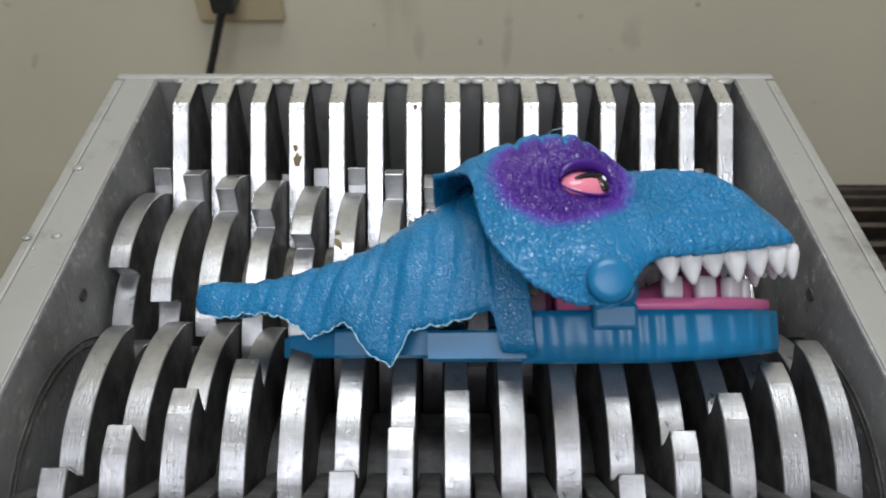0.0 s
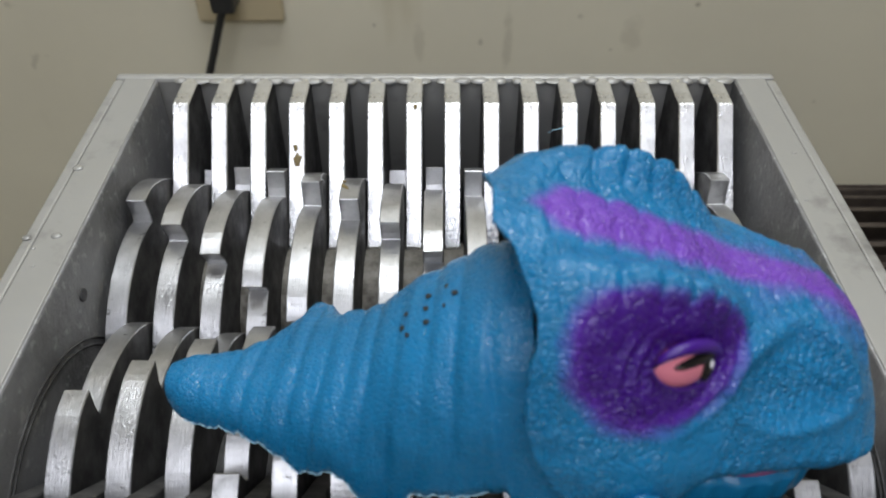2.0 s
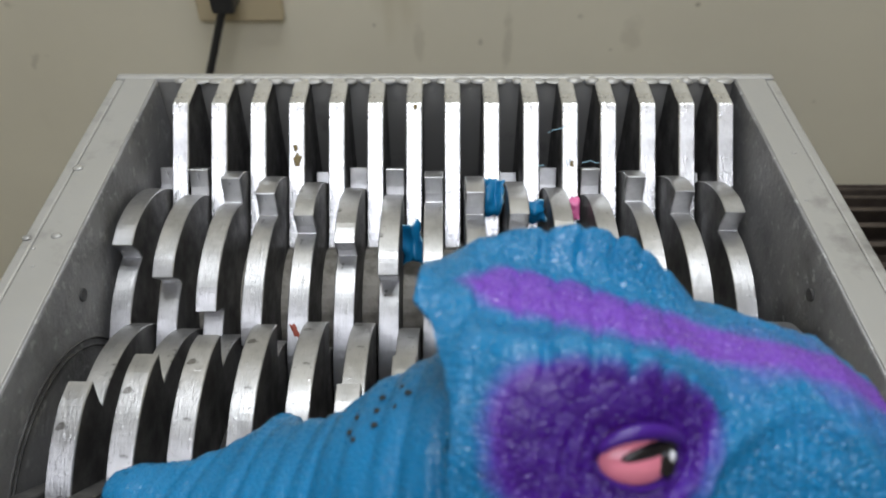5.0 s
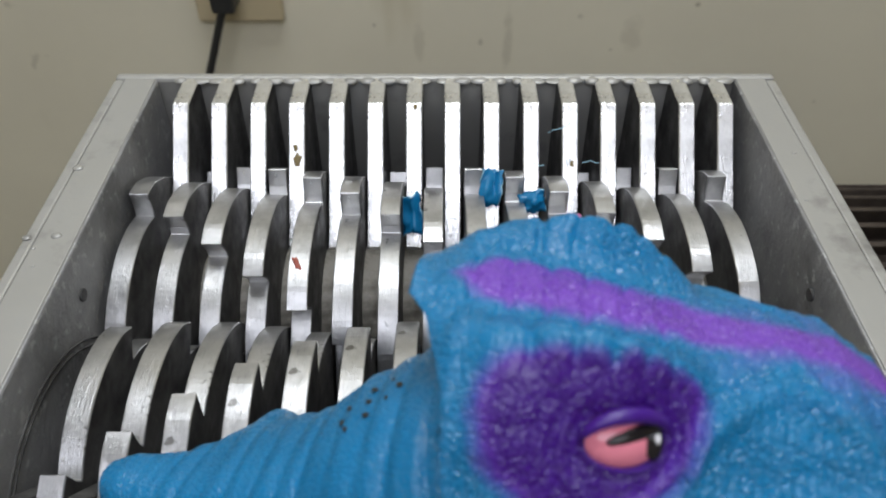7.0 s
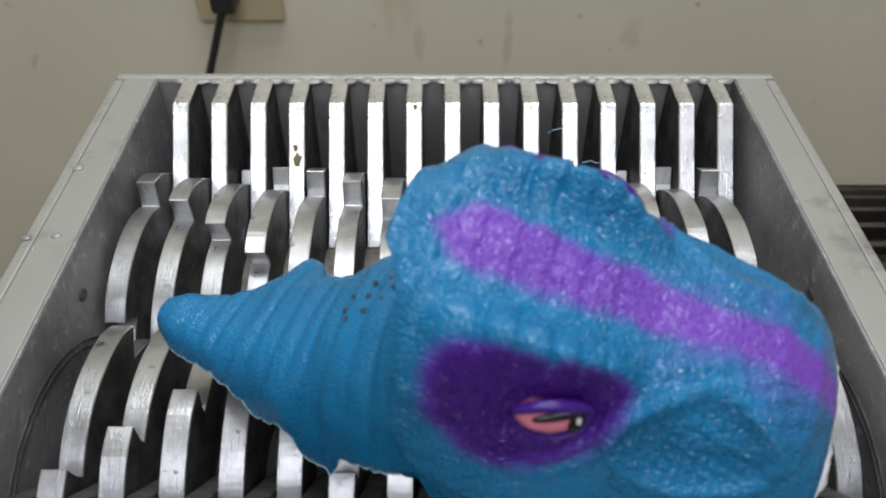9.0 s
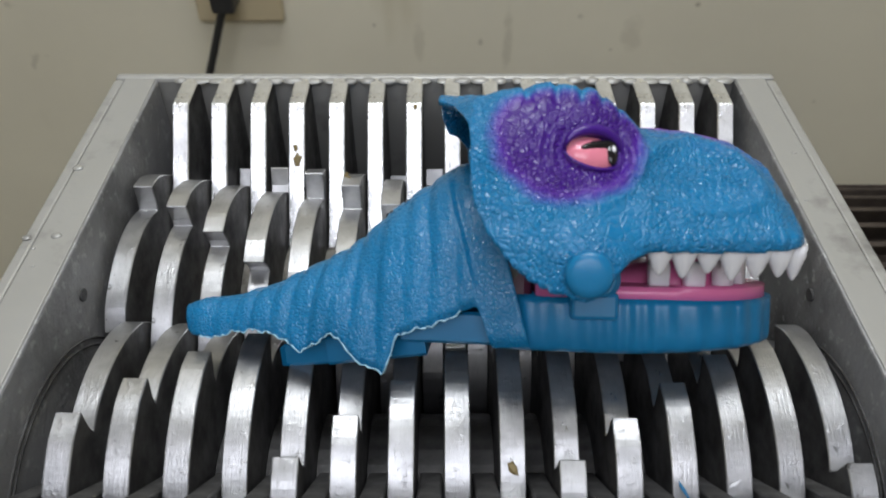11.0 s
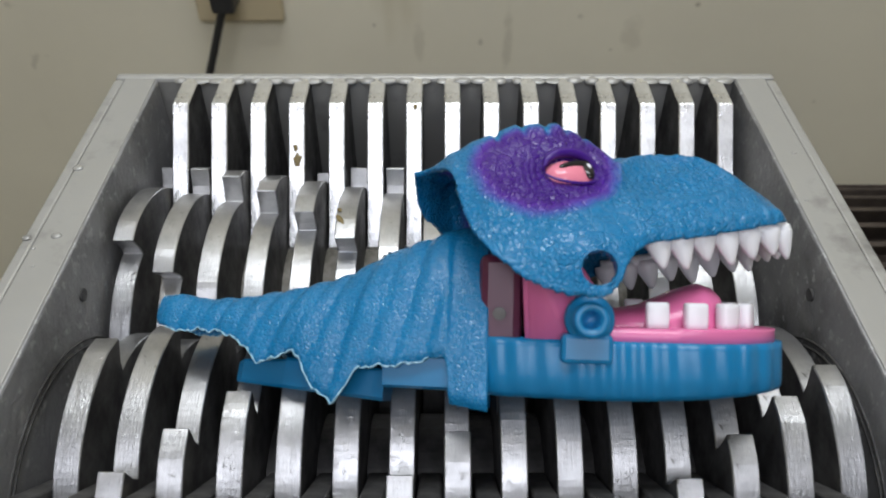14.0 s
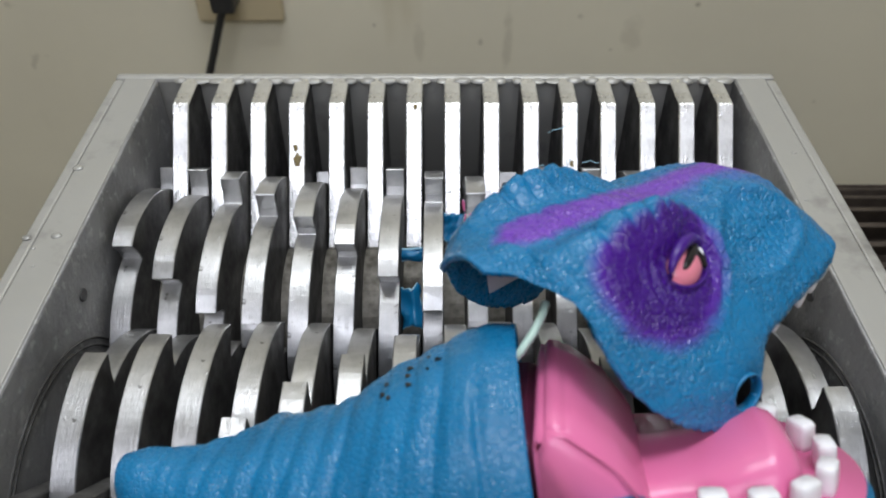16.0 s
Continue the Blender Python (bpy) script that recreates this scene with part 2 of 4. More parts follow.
# ---- the shredder ----
def shredder():
    top = new("shredder")
    top.location = (0, 0, 0)
    tagged(top, "silver-grey painted steel twin-shaft shredder with an open cutting chamber", "shredder")
    for side, xi, xo in ((-1, -0.1526, -0.1762), (1, 0.1556, 0.1783)):
        a, b = min(xi, xo), max(xi, xo)
        seam = xo - side * 0.006
        inner = box_bm(min(xi, seam), max(xi, seam), 0.094, 0.3725, 0.55, RIM, 0.0012)
        outer = box_bm(min(seam + side * 0.0006, xo), max(seam + side * 0.0006, xo), 0.090, 0.3725, 0.55, RIM - 0.0004, 0.0012)
        part("side_plate", inner, GRIMY, top, "thick grimy silver-grey side plate")
        part("outer_plate", outer, PAINT, top, "painted outer cover plate")
        part("plate_rim", box_bm(min(xi + side * 0.001, seam - side * 0.0003), max(xi + side * 0.001, seam - side * 0.0003), 0.095, 0.3722, RIM - 0.002, RIM + 0.0006, 0.0005), PAINT, top)
    part("back_plate", box_bm(-0.1762, 0.1783, 0.3727, 0.3790, 0.55, RIM + 0.0004, 0.002), PAINT, top, "painted back plate with welded fingers")
    part("front_plate", box_bm(-0.176, 0.1795, 0.078, 0.0895, 0.55, RIM + 0.0015, 0.002), PAINT, top, "painted front plate")
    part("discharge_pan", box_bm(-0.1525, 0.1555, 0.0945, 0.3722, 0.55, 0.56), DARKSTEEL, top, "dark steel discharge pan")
    cab = box_bm(-0.20, 0.20, 0.06, 0.40, 0.03, 0.549, 0.004)
    part("cabinet", cab, PAINT, top, "painted sheet-steel base cabinet")
    for sx in (-0.17, 0.17):
        for sy in (0.09, 0.37):
            part("foot", box_bm(sx - 0.02, sx + 0.02, sy - 0.02, sy + 0.02, 0, 0.03, 0.003), BLACKRUBBER, top)
    # fixed fingers
    prof = [(0.374, RIM), (0.3486, RIM), (0.2985, 0.8835), (0.300, 0.871), (0.314, 0.8655), (0.330, 0.85), (0.374, 0.82)]
    mid = YB + YF
    fb = prism_bm(prof, -0.0042, 0.0042, 0.0006)
    # side faces darker than the front face: shade painted into the flanks
    back = part("finger", fb, FINGER, top, "bright worn steel stripper finger", flank=GRIME_SHADE)
    back.location.x = XF
    ff = prism_bm([(mid - y, z) for y, z in prof], -0.0042, 0.0042, 0.0006)
    # same fingers in front, their dirt and the gap's shade in one dark colour
    front = part("finger", ff, GRIME_SHADE, top, "dirty dark stripper finger")
    front.location.x = XB
    rng = random.Random(4)
    for k in range(1, 15):
        for src, x0 in ((back, XF), (front, XB)):
            o = src.copy()
            scene.collection.objects.link(o)
            o.location.x = x0 + k * PITCH + rng.uniform(-0.0003, 0.0003)
    # weld beads along the finger roots
    for k in range(15):
        for s in (-1, 1):
            bm = bmesh.new()
            r = bmesh.ops.create_icosphere(bm, subdivisions=2, radius=1)
            for v in bm.verts:
                v.co *= 1 + 0.25 * noise.noise(v.co * 2.1 + Vector((k, s, 0)))
            bmesh.ops.transform(bm, matrix=Matrix.Translation((XF + k * PITCH + s * 0.0052, 0.3718, RIM - 0.0008)) @ Matrix.Diagonal((0.0046 + 0.0012 * math.sin(k * 2.7 + s), 0.0032, 0.0015 + 0.0005 * math.sin(k * 4.1 - s), 1)), verts=bm.verts)
            part("weld_bead", bm, PAINT, top, smooth=True)
    for side, x in ((-1, -0.1524), (1, 0.1554)):
        for yc in (YF,):
            for rad in (0.0640, 0.0672):
                pts = [(x, yc + rad * math.cos(radians(a)), SZ + rad * math.sin(radians(a))) for a in range(0, 361, 6)]
                part("wear_ring", tube_bm(pts, 0.0005, 6), GRIME_SHADE, top, "dark circular wear groove", smooth=True)
        dimple = tube_bm([(x - side * 0.0008, 0.2318, 0.9183), (x + side * 0.0004, 0.2318, 0.9183)], 0.0028, 14)
        part("dimple", dimple, GRIME_SHADE, top, "dark bolt dimple")
    for x, y, z, r in ((-0.1685, 0.2932, RIM + 0.0006, 0.0022), (-0.1619, 0.2466, RIM + 0.0006, 0.0020), (-0.1745, 0.2460, RIM, 0.0017), (-0.1690, 0.2390, RIM + 0.0006, 0.0010), (-0.165, 0.2285, RIM + 0.0006, 0.0008), (0.166, 0.305, RIM + 0.0006, 0.0010), (0.160, 0.27, RIM + 0.0006, 0.0008)):
        bm = bmesh.new()
        bmesh.ops.create_icosphere(bm, subdivisions=2, radius=1)
        bmesh.ops.transform(bm, matrix=Matrix.Translation((x, y, z)) @ Matrix.Diagonal((r * 1.2, r, r * 0.45, 1)), verts=bm.verts)
        part("weld_spatter", bm, PAINT, top, "small blob of weld spatter", smooth=True)
    return top


SHREDDER = shredder()


def blade_outline(hook):
    """Six hooked teeth; hook = 1 points along growing angle."""
    pts = []
    for k in range(6):
        a0 = k * 60.0
        pts.append((R, a0))
        pts.append((RR + 0.0045, a0 - 1.0))
        pts.append((RR, a0 - 0.6))
        n = 28
        for i in range(1, n):
            s = i / n
            pts.append((RR + (R - RR) * min(1.0, s * 1.15) ** 0.85 * (1 if s < 1 else 1), a0 + 60 * s))
    return [(r * math.cos(radians(hook * a)), r * math.sin(radians(hook * a))) for r, a in pts]


def cutter_shaft(name, y, x0, hook, label):
    top = new(name)
    top.location = (0, y, SZ)
    tagged(top, label, "cutter shaft", "cutter shafts")
    hexa = [(0.024 * math.cos(radians(60 * i)), 0.024 * math.sin(radians(60 * i))) for i in range(6)]
    part("core", prism_bm(hexa, -0.152, 0.155), DARKSTEEL, top, "dark hexagonal shaft core")
    ring = [(0.034 * math.cos(radians(11.25 * i)), 0.034 * math.sin(radians(11.25 * i))) for i in range(32)]
    # disc flanks carry the dark steel, so the shaded sides are painted in
    first = part("blade", prism_bm(blade_outline(hook), -TH / 2, TH / 2, 0.0004), STEEL, top, "worn steel cutter disc with six hooked teeth", flank=GRIME_SHADE)
    # front spacers coloured dark for the toy's shadow, rear ones paler as lit
    spacer = part("spacer", prism_bm(ring, -0.0051, 0.0051), DUSTY if hook > 0 else GRIME_SHADE, top, "round steel spacer")
    for k in range(15):
        o = first if k == 0 else first.copy()
        s = spacer if k == 0 else spacer.copy()
        if k:
            scene.collection.objects.link(o)
            scene.collection.objects.link(s)
        o.location.x = x0 + k * PITCH
        o.rotation_euler.x = hook * k * STEP
        s.location.x = x0 + (k + 0.5) * PITCH if k < 14 or name.startswith("rear") else x0 - 0.5 * PITCH
    return top


REAR = cutter_shaft("rear_cutter_shaft", YB, XB, 1, "rear shaft of hooked steel cutter discs, turning")
FRONT = cutter_shaft("front_cutter_shaft", YF, XF, -1, "front shaft of hooked steel cutter discs, turning")


def residue(x, r, angle, size, mat, label, seed, shaft=None):
    bm = bmesh.new()
    bmesh.ops.create_icosphere(bm, subdivisions=3, radius=1)
    for v in bm.verts:
        v.co *= 1 + 0.55 * noise.noise(v.co * 1.6 + Vector((seed, 0, 0)))
    place = Matrix.Translation((x, r * math.cos(radians(angle)), r * math.sin(radians(angle))))
    bmesh.ops.transform(bm, matrix=place @ Matrix.Rotation(radians(angle), 4, "X") @ Matrix.Rotation(0.5, 4, "Y") @ Matrix.Diagonal((size[0], 0.0005, size[1], 1)), verts=bm.verts)
    part("residue", bm, mat, shaft or REAR, label, smooth=True)


residue(-0.0655, 0.0721, 150.5, (0.0014, 0.0036), REDRUST, "red smear on a cutter disc", 3)
residue(-0.0470, 0.0738, 351.0, (0.0012, 0.0030), OCHRE, "yellow-brown smear on a cutter disc", 8)
residue(-0.0480, 0.0735, 346.0, (0.0009, 0.0012), OCHRE, "yellow-brown smear on a cutter disc", 5)
residue(0.0243, 0.0733, 315.7, (0.0013, 0.0026), OCHRE, "yellow-brown smear on a cutter disc", 11, FRONT)
residue(0.083, 0.0733, 321.6, (0.0006, 0.0032), BLUEP, "blue plastic scrape on a cutter disc", 12, FRONT)
residue(0.1007, 0.0733, 319.9, (0.0022, 0.0005), TOOTH, "pale scratch on a cutter disc", 13, FRONT)

# old smears on the fixed fingers
for k, (x, y, z, r) in enumerate(((-0.0746, 0.3289, 0.9166, 0.002), (-0.0758, 0.3332, 0.9213, 0.0011), (-0.0142, 0.3474, 0.9367, 0.0009), (0.0662, 0.3277, 0.9153, 0.001))):
    bm = bmesh.new()
    bmesh.ops.create_icosphere(bm, subdivisions=3, radius=1)
    for v in bm.verts:
        v.co *= 1 + 0.6 * noise.noise(v.co * 1.7 + Vector((k * 3.1, 4, 0)))
    bmesh.ops.transform(bm, matrix=Matrix.Translation((x, y, z)) @ Matrix.Rotation(radians(-42.6), 4, "X") @ Matrix.Diagonal((r, 0.0003, r * 1.5, 1)), verts=bm.verts)
    part("smear", bm, OCHRE, SHREDDER, "brown smear on a finger", smooth=True)


# ---- behind the shredder ----
def wall_socket():
    top = new("wall_socket")
    top.location = (-0.2135, 0.79, 0.78)
    tagged(top, "yellowed plastic socket plate on the wall", "socket")
    part("plate", box_bm(-0.045, 0.045, -0.012, 0, -0.016, 0.07, 0.003), SOCKET, top)
    part("plug", box_bm(-0.02, 0.004, -0.045, -0.0125, 0.008, 0.04, 0.004), BLACKRUBBER, top, "black moulded plug")
    return top


wall_socket()


def power_cable():
    pts = []
    for i in range(25):
        s = i / 24
        pts.append((-0.220 - 0.17 * s, 0.752 + 0.02 * s, 0.80 - 0.45 * s))
    tagged(part("power_cable", tube_bm(pts, 0.0042), BLACKRUBBER, smooth=True), "black rubber power cable hanging from the socket", "cable")


power_cable()


def drive_motor():
    top = new("drive_motor")
    top.location = (0.255, 0.435, 0.715)
    tagged(top, "dark brown finned electric drive motor beside the shredder", "motor")
    ring = [(0.066 * math.cos(radians(10 * i)), 0.066 * math.sin(radians(10 * i))) for i in range(36)]
    part("housing", prism_bm(ring, 0.0, 0.26), RUSTY, top, "round dark motor housing")
    fin = part("cooling_fin", box_bm(0.004, 0.256, 0.064, 0.080, -0.0022, 0.0022, 0.0008), RUSTY, top)
    for k in range(1, 32):
        o = fin.copy()
        scene.collection.objects.link(o)
        o.rotation_euler.x = radians(360 / 32 * k)
    part("mount", box_bm(0.03, 0.23, -0.05, 0.05, -0.715, -0.06, 0.004), RUSTY, top, "dark steel motor stand")


drive_motor()


# ---- the toy ----
# cross-sections of the head: x, then (half width, height) from the crown over the brow down the cheek, in millimetres
HEAD_SECTIONS = [
    (-24, (0, 83), (6, 81.5), (12, 78), (18, 73.5), (23, 68.5), (27, 62), (30, 54), (31, 42)),
    (-14, (0, 84), (8, 82.5), (16, 79), (23, 73), (29, 66.5), (35, 58), (39, 48), (40, 36)),
    (-7, (0, 84.5), (11, 83.3), (20, 82), (27, 78), (34.5, 70.5), (41, 60), (46, 48), (48, 34)),
    (4, (0, 85), (12, 83.5), (23.5, 86.6), (32.5, 79), (38.5, 70.5), (43.5, 59), (49, 44), (51, 29)),
    (20, (0, 84.5), (12.5, 83), (24, 91), (30.5, 83), (36, 71.5), (43.5, 58), (51.5, 42), (53.5, 24)),
    (35, (0, 82.5), (12.5, 81.5), (24, 89.4), (29, 82), (33, 71), (42.5, 57), (52, 42), (54, 23)),
    (45, (0, 79.5), (12, 79.3), (21.5, 83.4), (26, 77), (30, 69), (39.5, 56), (49, 43), (51.5, 26)),
    (54, (0, 77.4), (11, 77), (19, 75.5), (25.5, 71.5), (31, 66), (38, 56), (44.5, 45), (46, 33)),
    (70, (0, 77.5), (9, 76.5), (17.5, 73.5), (25.5, 69.5), (30.5, 64), (36.5, 55), (40.5, 46), (41.5, 36)),
    (86, (0, 75), (9, 74), (17, 71), (24.5, 66), (29, 60.5), (34, 53), (37.5, 46), (38.5, 36)),
    (98.5, (0, 68.2), (8, 67.3), (15, 64.5), (21.5, 60), (26.5, 56.5), (31.5, 51.5), (35, 46), (36, 37)),
    (105.5, (0, 60.5), (6, 59.5), (11.5, 57.3), (18, 55), (23.5, 52), (28, 48.5), (31, 45), (31.5, 39)),
    (109, (0, 54.5), (4, 54), (9, 53), (14.5, 51.2), (19.5, 49), (23, 46.8), (25.5, 44.5), (26, 40)),
    (111, (0, 47.8), (3, 47.6), (6, 47.2), (9, 46.7), (12, 46.1), (14.5, 45.5), (16.5, 44.4), (16.7, 41))]
# lower edge of the head shell: broken away further forward on the near cheek
LOW_NEAR = [(-18, 82.2), (-12, 80.8), (-8, 78), (-5.4, 74.5), (-4.2, 69.5), (-3.5, 62), (-2, 52.5), (3.4, 43), (12, 33.5), (18, 29.5), (24, 27), (32, 25.2), (37, 25.2), (41.5, 29), (46, 35.5), (50, 39), (56, 40.5), (77, 41), (92, 42), (103, 43), (111, 44.5)]
LOW_FAR = [(-18, 77), (-15.5, 71), (-12, 68.5), (-8, 64), (-4, 57), (0, 47), (6, 39), (12, 33.5), (18, 29.5), (24, 27), (32, 25.2), (37, 25.2), (41.5, 29), (46, 35.5), (50, 39), (56, 40.5), (77, 41), (92, 42), (103, 43), (111, 44.5)]
BROW_CLEFTS = ((12.5, 1.7), (22, 1.1), (30.5, 1.4), (37.5, 1.2), (44, 0.9))


def head_half(x, low, n):
    """Points (y, z) of one half of the section at x, from the crown to the lower edge, in millimetres."""
    xs = [r[0] for r in HEAD_SECTIONS]
    knots = [(float(np.interp(x, xs, [r[k][0] for r in HEAD_SECTIONS])), float(np.interp(x, xs, [r[k][1] for r in HEAD_SECTIONS]))) for k in range(1, 9)]
    knots = [(-knots[1][0], knots[1][1])] + knots + [(2 * knots[-1][0] - knots[-2][0], 2 * knots[-1][1] - knots[-2][1])]
    line = []
    for k in range(1, 8):
        p0, p1, p2, p3 = knots[k - 1:k + 3]
        for i in range(16):
            u = i / 16
            line.append(tuple(0.5 * (2 * b + (c - a) * u + (2 * a - 5 * b + 4 * c - d) * u * u + (3 * b - a - 3 * c + d) * u ** 3) for a, b, c, d in zip(p0, p1, p2, p3)))
    top = max(range(len(line)), key=lambda i: line[i][1])
    end = next((i for i in range(top, len(line)) if line[i][1] < low), len(line) - 1)
    end = max(end, 3)
    d = [0.0]
    for p, q in zip(line[:end + 1], line[1:end + 1]):
        d.append(d[-1] + math.hypot(q[0] - p[0], q[1] - p[1]))
    out = []
    for i in range(n + 1):
        w = d[-1] * i / n
        out.append((float(np.interp(w, d, [p[0] for p in line[:end + 1]])), float(np.interp(w, d, [p[1] for p in line[:end + 1]]))))
    return out


def bell(v, width):
    return math.exp(-(v / width) ** 2)


def head_relief(x, y, z, zt, low):
    """How far the skin stands proud of the plain section, in millimetres."""
    r, ay = 0.0, abs(y)
    brow = min(1.0, max(0.0, (ay - 15) / 5)) * min(1.0, max(0.0, (z - 82 + max(0.0, x - 36) * 0.6) / 4))
    for cx, deep in BROW_CLEFTS:
        r -= deep * bell(x - cx - 0.12 * (ay - 26), 1.3) * brow
    # ring folds between crown and brow, and across the crown band
    fold = min(1.0, max(0.0, (50 - x) / 8)) * min(1.0, max(0.0, (x + 14) / 6))
    r -= 1.1 * bell(((x + 6 + 0.25 * ay + 1.2 * math.sin(ay * 0.5)) % 9.2) - 4.6, 1.0) * fold * min(1.0, max(0.0, (21 - ay) / 6))
    # raised rim along the back edge
    r += 0.9 * bell(x + 5 - 0.02 * ay, 2.2) * min(1.0, ay / 12)
    # arched ridge over the hollow flank of the snout
    hn = (zt - z) / max(zt - low, 1.0)
    q = math.hypot((x - 72) / 20.5, (hn - 0.37) / 0.27)
    if 48 < x < 100:
        r -= 3.0 * max(0.0, 1 - q * q) ** 0.8
        r += 0.22 * (math.sin(x * 2.1) + math.sin((z + 0.4 * x) * 2.0)) * min(1.0, max(0.0, (0.95 - q) * 4))
        r += 1.6 * bell(q - 1.06, 0.15) * (1.0 if hn < 0.4 else 0.35)
        r += 0.5 * math.sin(x * 0.9 + ay * 0.4) * math.sin(ay * 0.8 - x * 0.3) * bell(ay - 12, 5) * min(1.0, max(0.0, (x - 50) / 6))
    # ring wrinkles under the eye
    ed = math.hypot(x - 35, (z - 69) * 1.15)
    if ay > 24 and z < 76:
        r += 0.75 * math.sin(ed * 2 * math.pi / 4.2) * min(1.0, max(0.0, (ed - 8) / 3)) * min(1.0, max(0.0, (21 - ed) / 4))
    # eye socket under the brow
    if ay > 20:
        r -= 1.6 * bell(x - 35, 9.5) * bell(z - 69.5, 6.5)
    # plump lip line
    r += 0.8 * bell(z - low - 3, 2.5) * min(1.0, max(0.0, (x - 50) / 6)) * (1 + 0.35 * math.sin(x * 1.35))
    r += 0.5 * noise.noise(Vector((x * 0.16, y * 0.16, z * 0.16)))
    return r


def head_bm():
    bm = bmesh.new()
    rows = []
    n = 56
    xs = [-17.6 + 0.8 * i for i in range(154)] + [105.4, 106.2, 107, 107.8, 108.6, 109.3, 109.9, 110.4, 110.8, 111]
    for x in xs:
        near, far = head_half(x, curve(LOW_NEAR, x), n), head_half(x, curve(LOW_FAR, x), n)
        line = [(-y, z, curve(LOW_NEAR, x)) for y, z in near[::-1]] + [(y, z, curve(LOW_FAR, x)) for y, z in far[1:]]
        zt = near[0][1]
        row = []
        for k, (y, z, low) in enumerate(line):
            a, b = line[max(k - 1, 0)], line[min(k + 1, len(line) - 1)]
            ty, tz = b[0] - a[0], b[1] - a[1]
            s = math.hypot(ty, tz) or 1.0
            r = head_relief(x, y, z, zt, low) * min(1.0, max(0.0, (111 - x) / 5))
            row.append(bm.verts.new((x * 0.001, (y - tz / s * r) * 0.001, (z + ty / s * r) * 0.001)))
        rows.append(row)
    for a, b in zip(rows, rows[1:]):
        for i in range(2 * n):
            bm.faces.new((a[i], a[i + 1], b[i + 1], b[i]))
    bm.faces.new(rows[-1])
    gone = [fc for fc in bm.faces if fc.calc_center_median().y < -0.03 and math.hypot(fc.calc_center_median().x - 0.0352, fc.calc_center_median().z - 0.0332) < 0.0058]
    bmesh.ops.delete(bm, geom=gone, context="FACES")
    return bm


def lip_line(inset):
    """Points and headings along the lip, from the near mouth corner round the snout to the far one."""
    half = [(x, head_half(x, curve(LOW_NEAR, x), 8)[-1][0] - inset) for x in [57 + 1.0 * i for i in range(52)] + [108.7, 109.4, 110, 110.5]]
    half = [(x, y) for x, y in half if y > 0.5]
    pts = [(x, -y) for x, y in half] + [(x, y) for x, y in half[::-1]]
    d = [0.0]
    for p, q in zip(pts, pts[1:]):
        d.append(d[-1] + math.hypot(q[0] - p[0], q[1] - p[1]))

    def at(u):
        w = u * d[-1]
        px, py = (float(np.interp(w, d, [p[k] for p in pts])) for k in (0, 1))
        qx, qy = (float(np.interp(w + 1.5, d, [p[k] for p in pts])) for k in (0, 1))
        rx, ry = (float(np.interp(w - 1.5, d, [p[k] for p in pts])) for k in (0, 1))
        return px * 0.001, py * 0.001, math.atan2(qy - ry, qx - rx)
    return at


def arch_bm(xs, top, low, wid, n, fn=None, e=0.62):
    bm = bmesh.new()
    rows = []
    for x in xs:
        zt, zb, w = curve(top, x), curve(low, x), curve(wid, x)
        row = []
        for i in range(n + 1):
            a = math.pi * i / n
            c, s = math.cos(a), math.sin(a)
            ex = e if isinstance(e, float) else curve(e, x)
            p = Vector((x, -w * math.copysign(abs(c) ** ex, c), zb + (zt - zb) * abs(s) ** 0.8))
            row.append(bm.verts.new(fn(p, w, zt, zb, a) if fn else p))
        rows.append(row)
    for a, b in zip(rows, rows[1:]):
        for i in range(n):
            bm.faces.new((a[i], a[i + 1], b[i + 1], b[i]))
    return bm, rows


def tooth_bm(p, h, r, down, lean=0.0, bm=None, tip=0.25, flat=0.75, yaw=0.0):
    bm = bm or bmesh.new()
    rings = []
    prof = ((0.0, 0.95), (0.25, 1.0), (0.5, 0.76 + 0.2 * tip), (0.75, 0.48 + 0.42 * tip), (0.92, 0.24 + 0.6 * tip), (1.0, 0.08 + 0.6 * tip))
    cyaw, syaw = math.cos(yaw), math.sin(yaw)
    for s, q in prof:
        ring = []
        for i in range(12):
            a = 2 * math.pi * i / 12
            ca, sa = math.cos(a), math.sin(a)
            if tip > 1:
                ca, sa = math.copysign(abs(ca) ** 0.45, ca), math.copysign(abs(sa) ** 0.45, sa)
            lx, ly = r * q * ca, r * q * flat * sa
            ring.append(bm.verts.new((p[0] + lx * cyaw - ly * syaw + lean * s * h, p[1] + lx * syaw + ly * cyaw, p[2] + (-1 if down else 1) * h * s)))
        rings.append(ring)
    for a, b in zip(rings, rings[1:]):
        for i in range(12):
            bm.faces.new((a[i], a[(i + 1) % 12], b[(i + 1) % 12], b[i]))
    bm.faces.new(rings[0])
    bm.faces.new(rings[-1])
    return bm


def jaw_line(u, w, x_back, x_front):
    """u from 0 (near side, back) over the tip (0.5) to 1 (far side, back), by length."""
    run, bow = x_front - w - x_back, math.pi * w
    d = u * (2 * run + bow)
    if d < run:
        return x_back + d, -w, 0.0
    if d > run + bow:
        return x_back + 2 * run + bow - d, w, 0.0
    a = (d - run) / w
    return x_front - w + w * math.sin(a), -w * math.cos(a), a


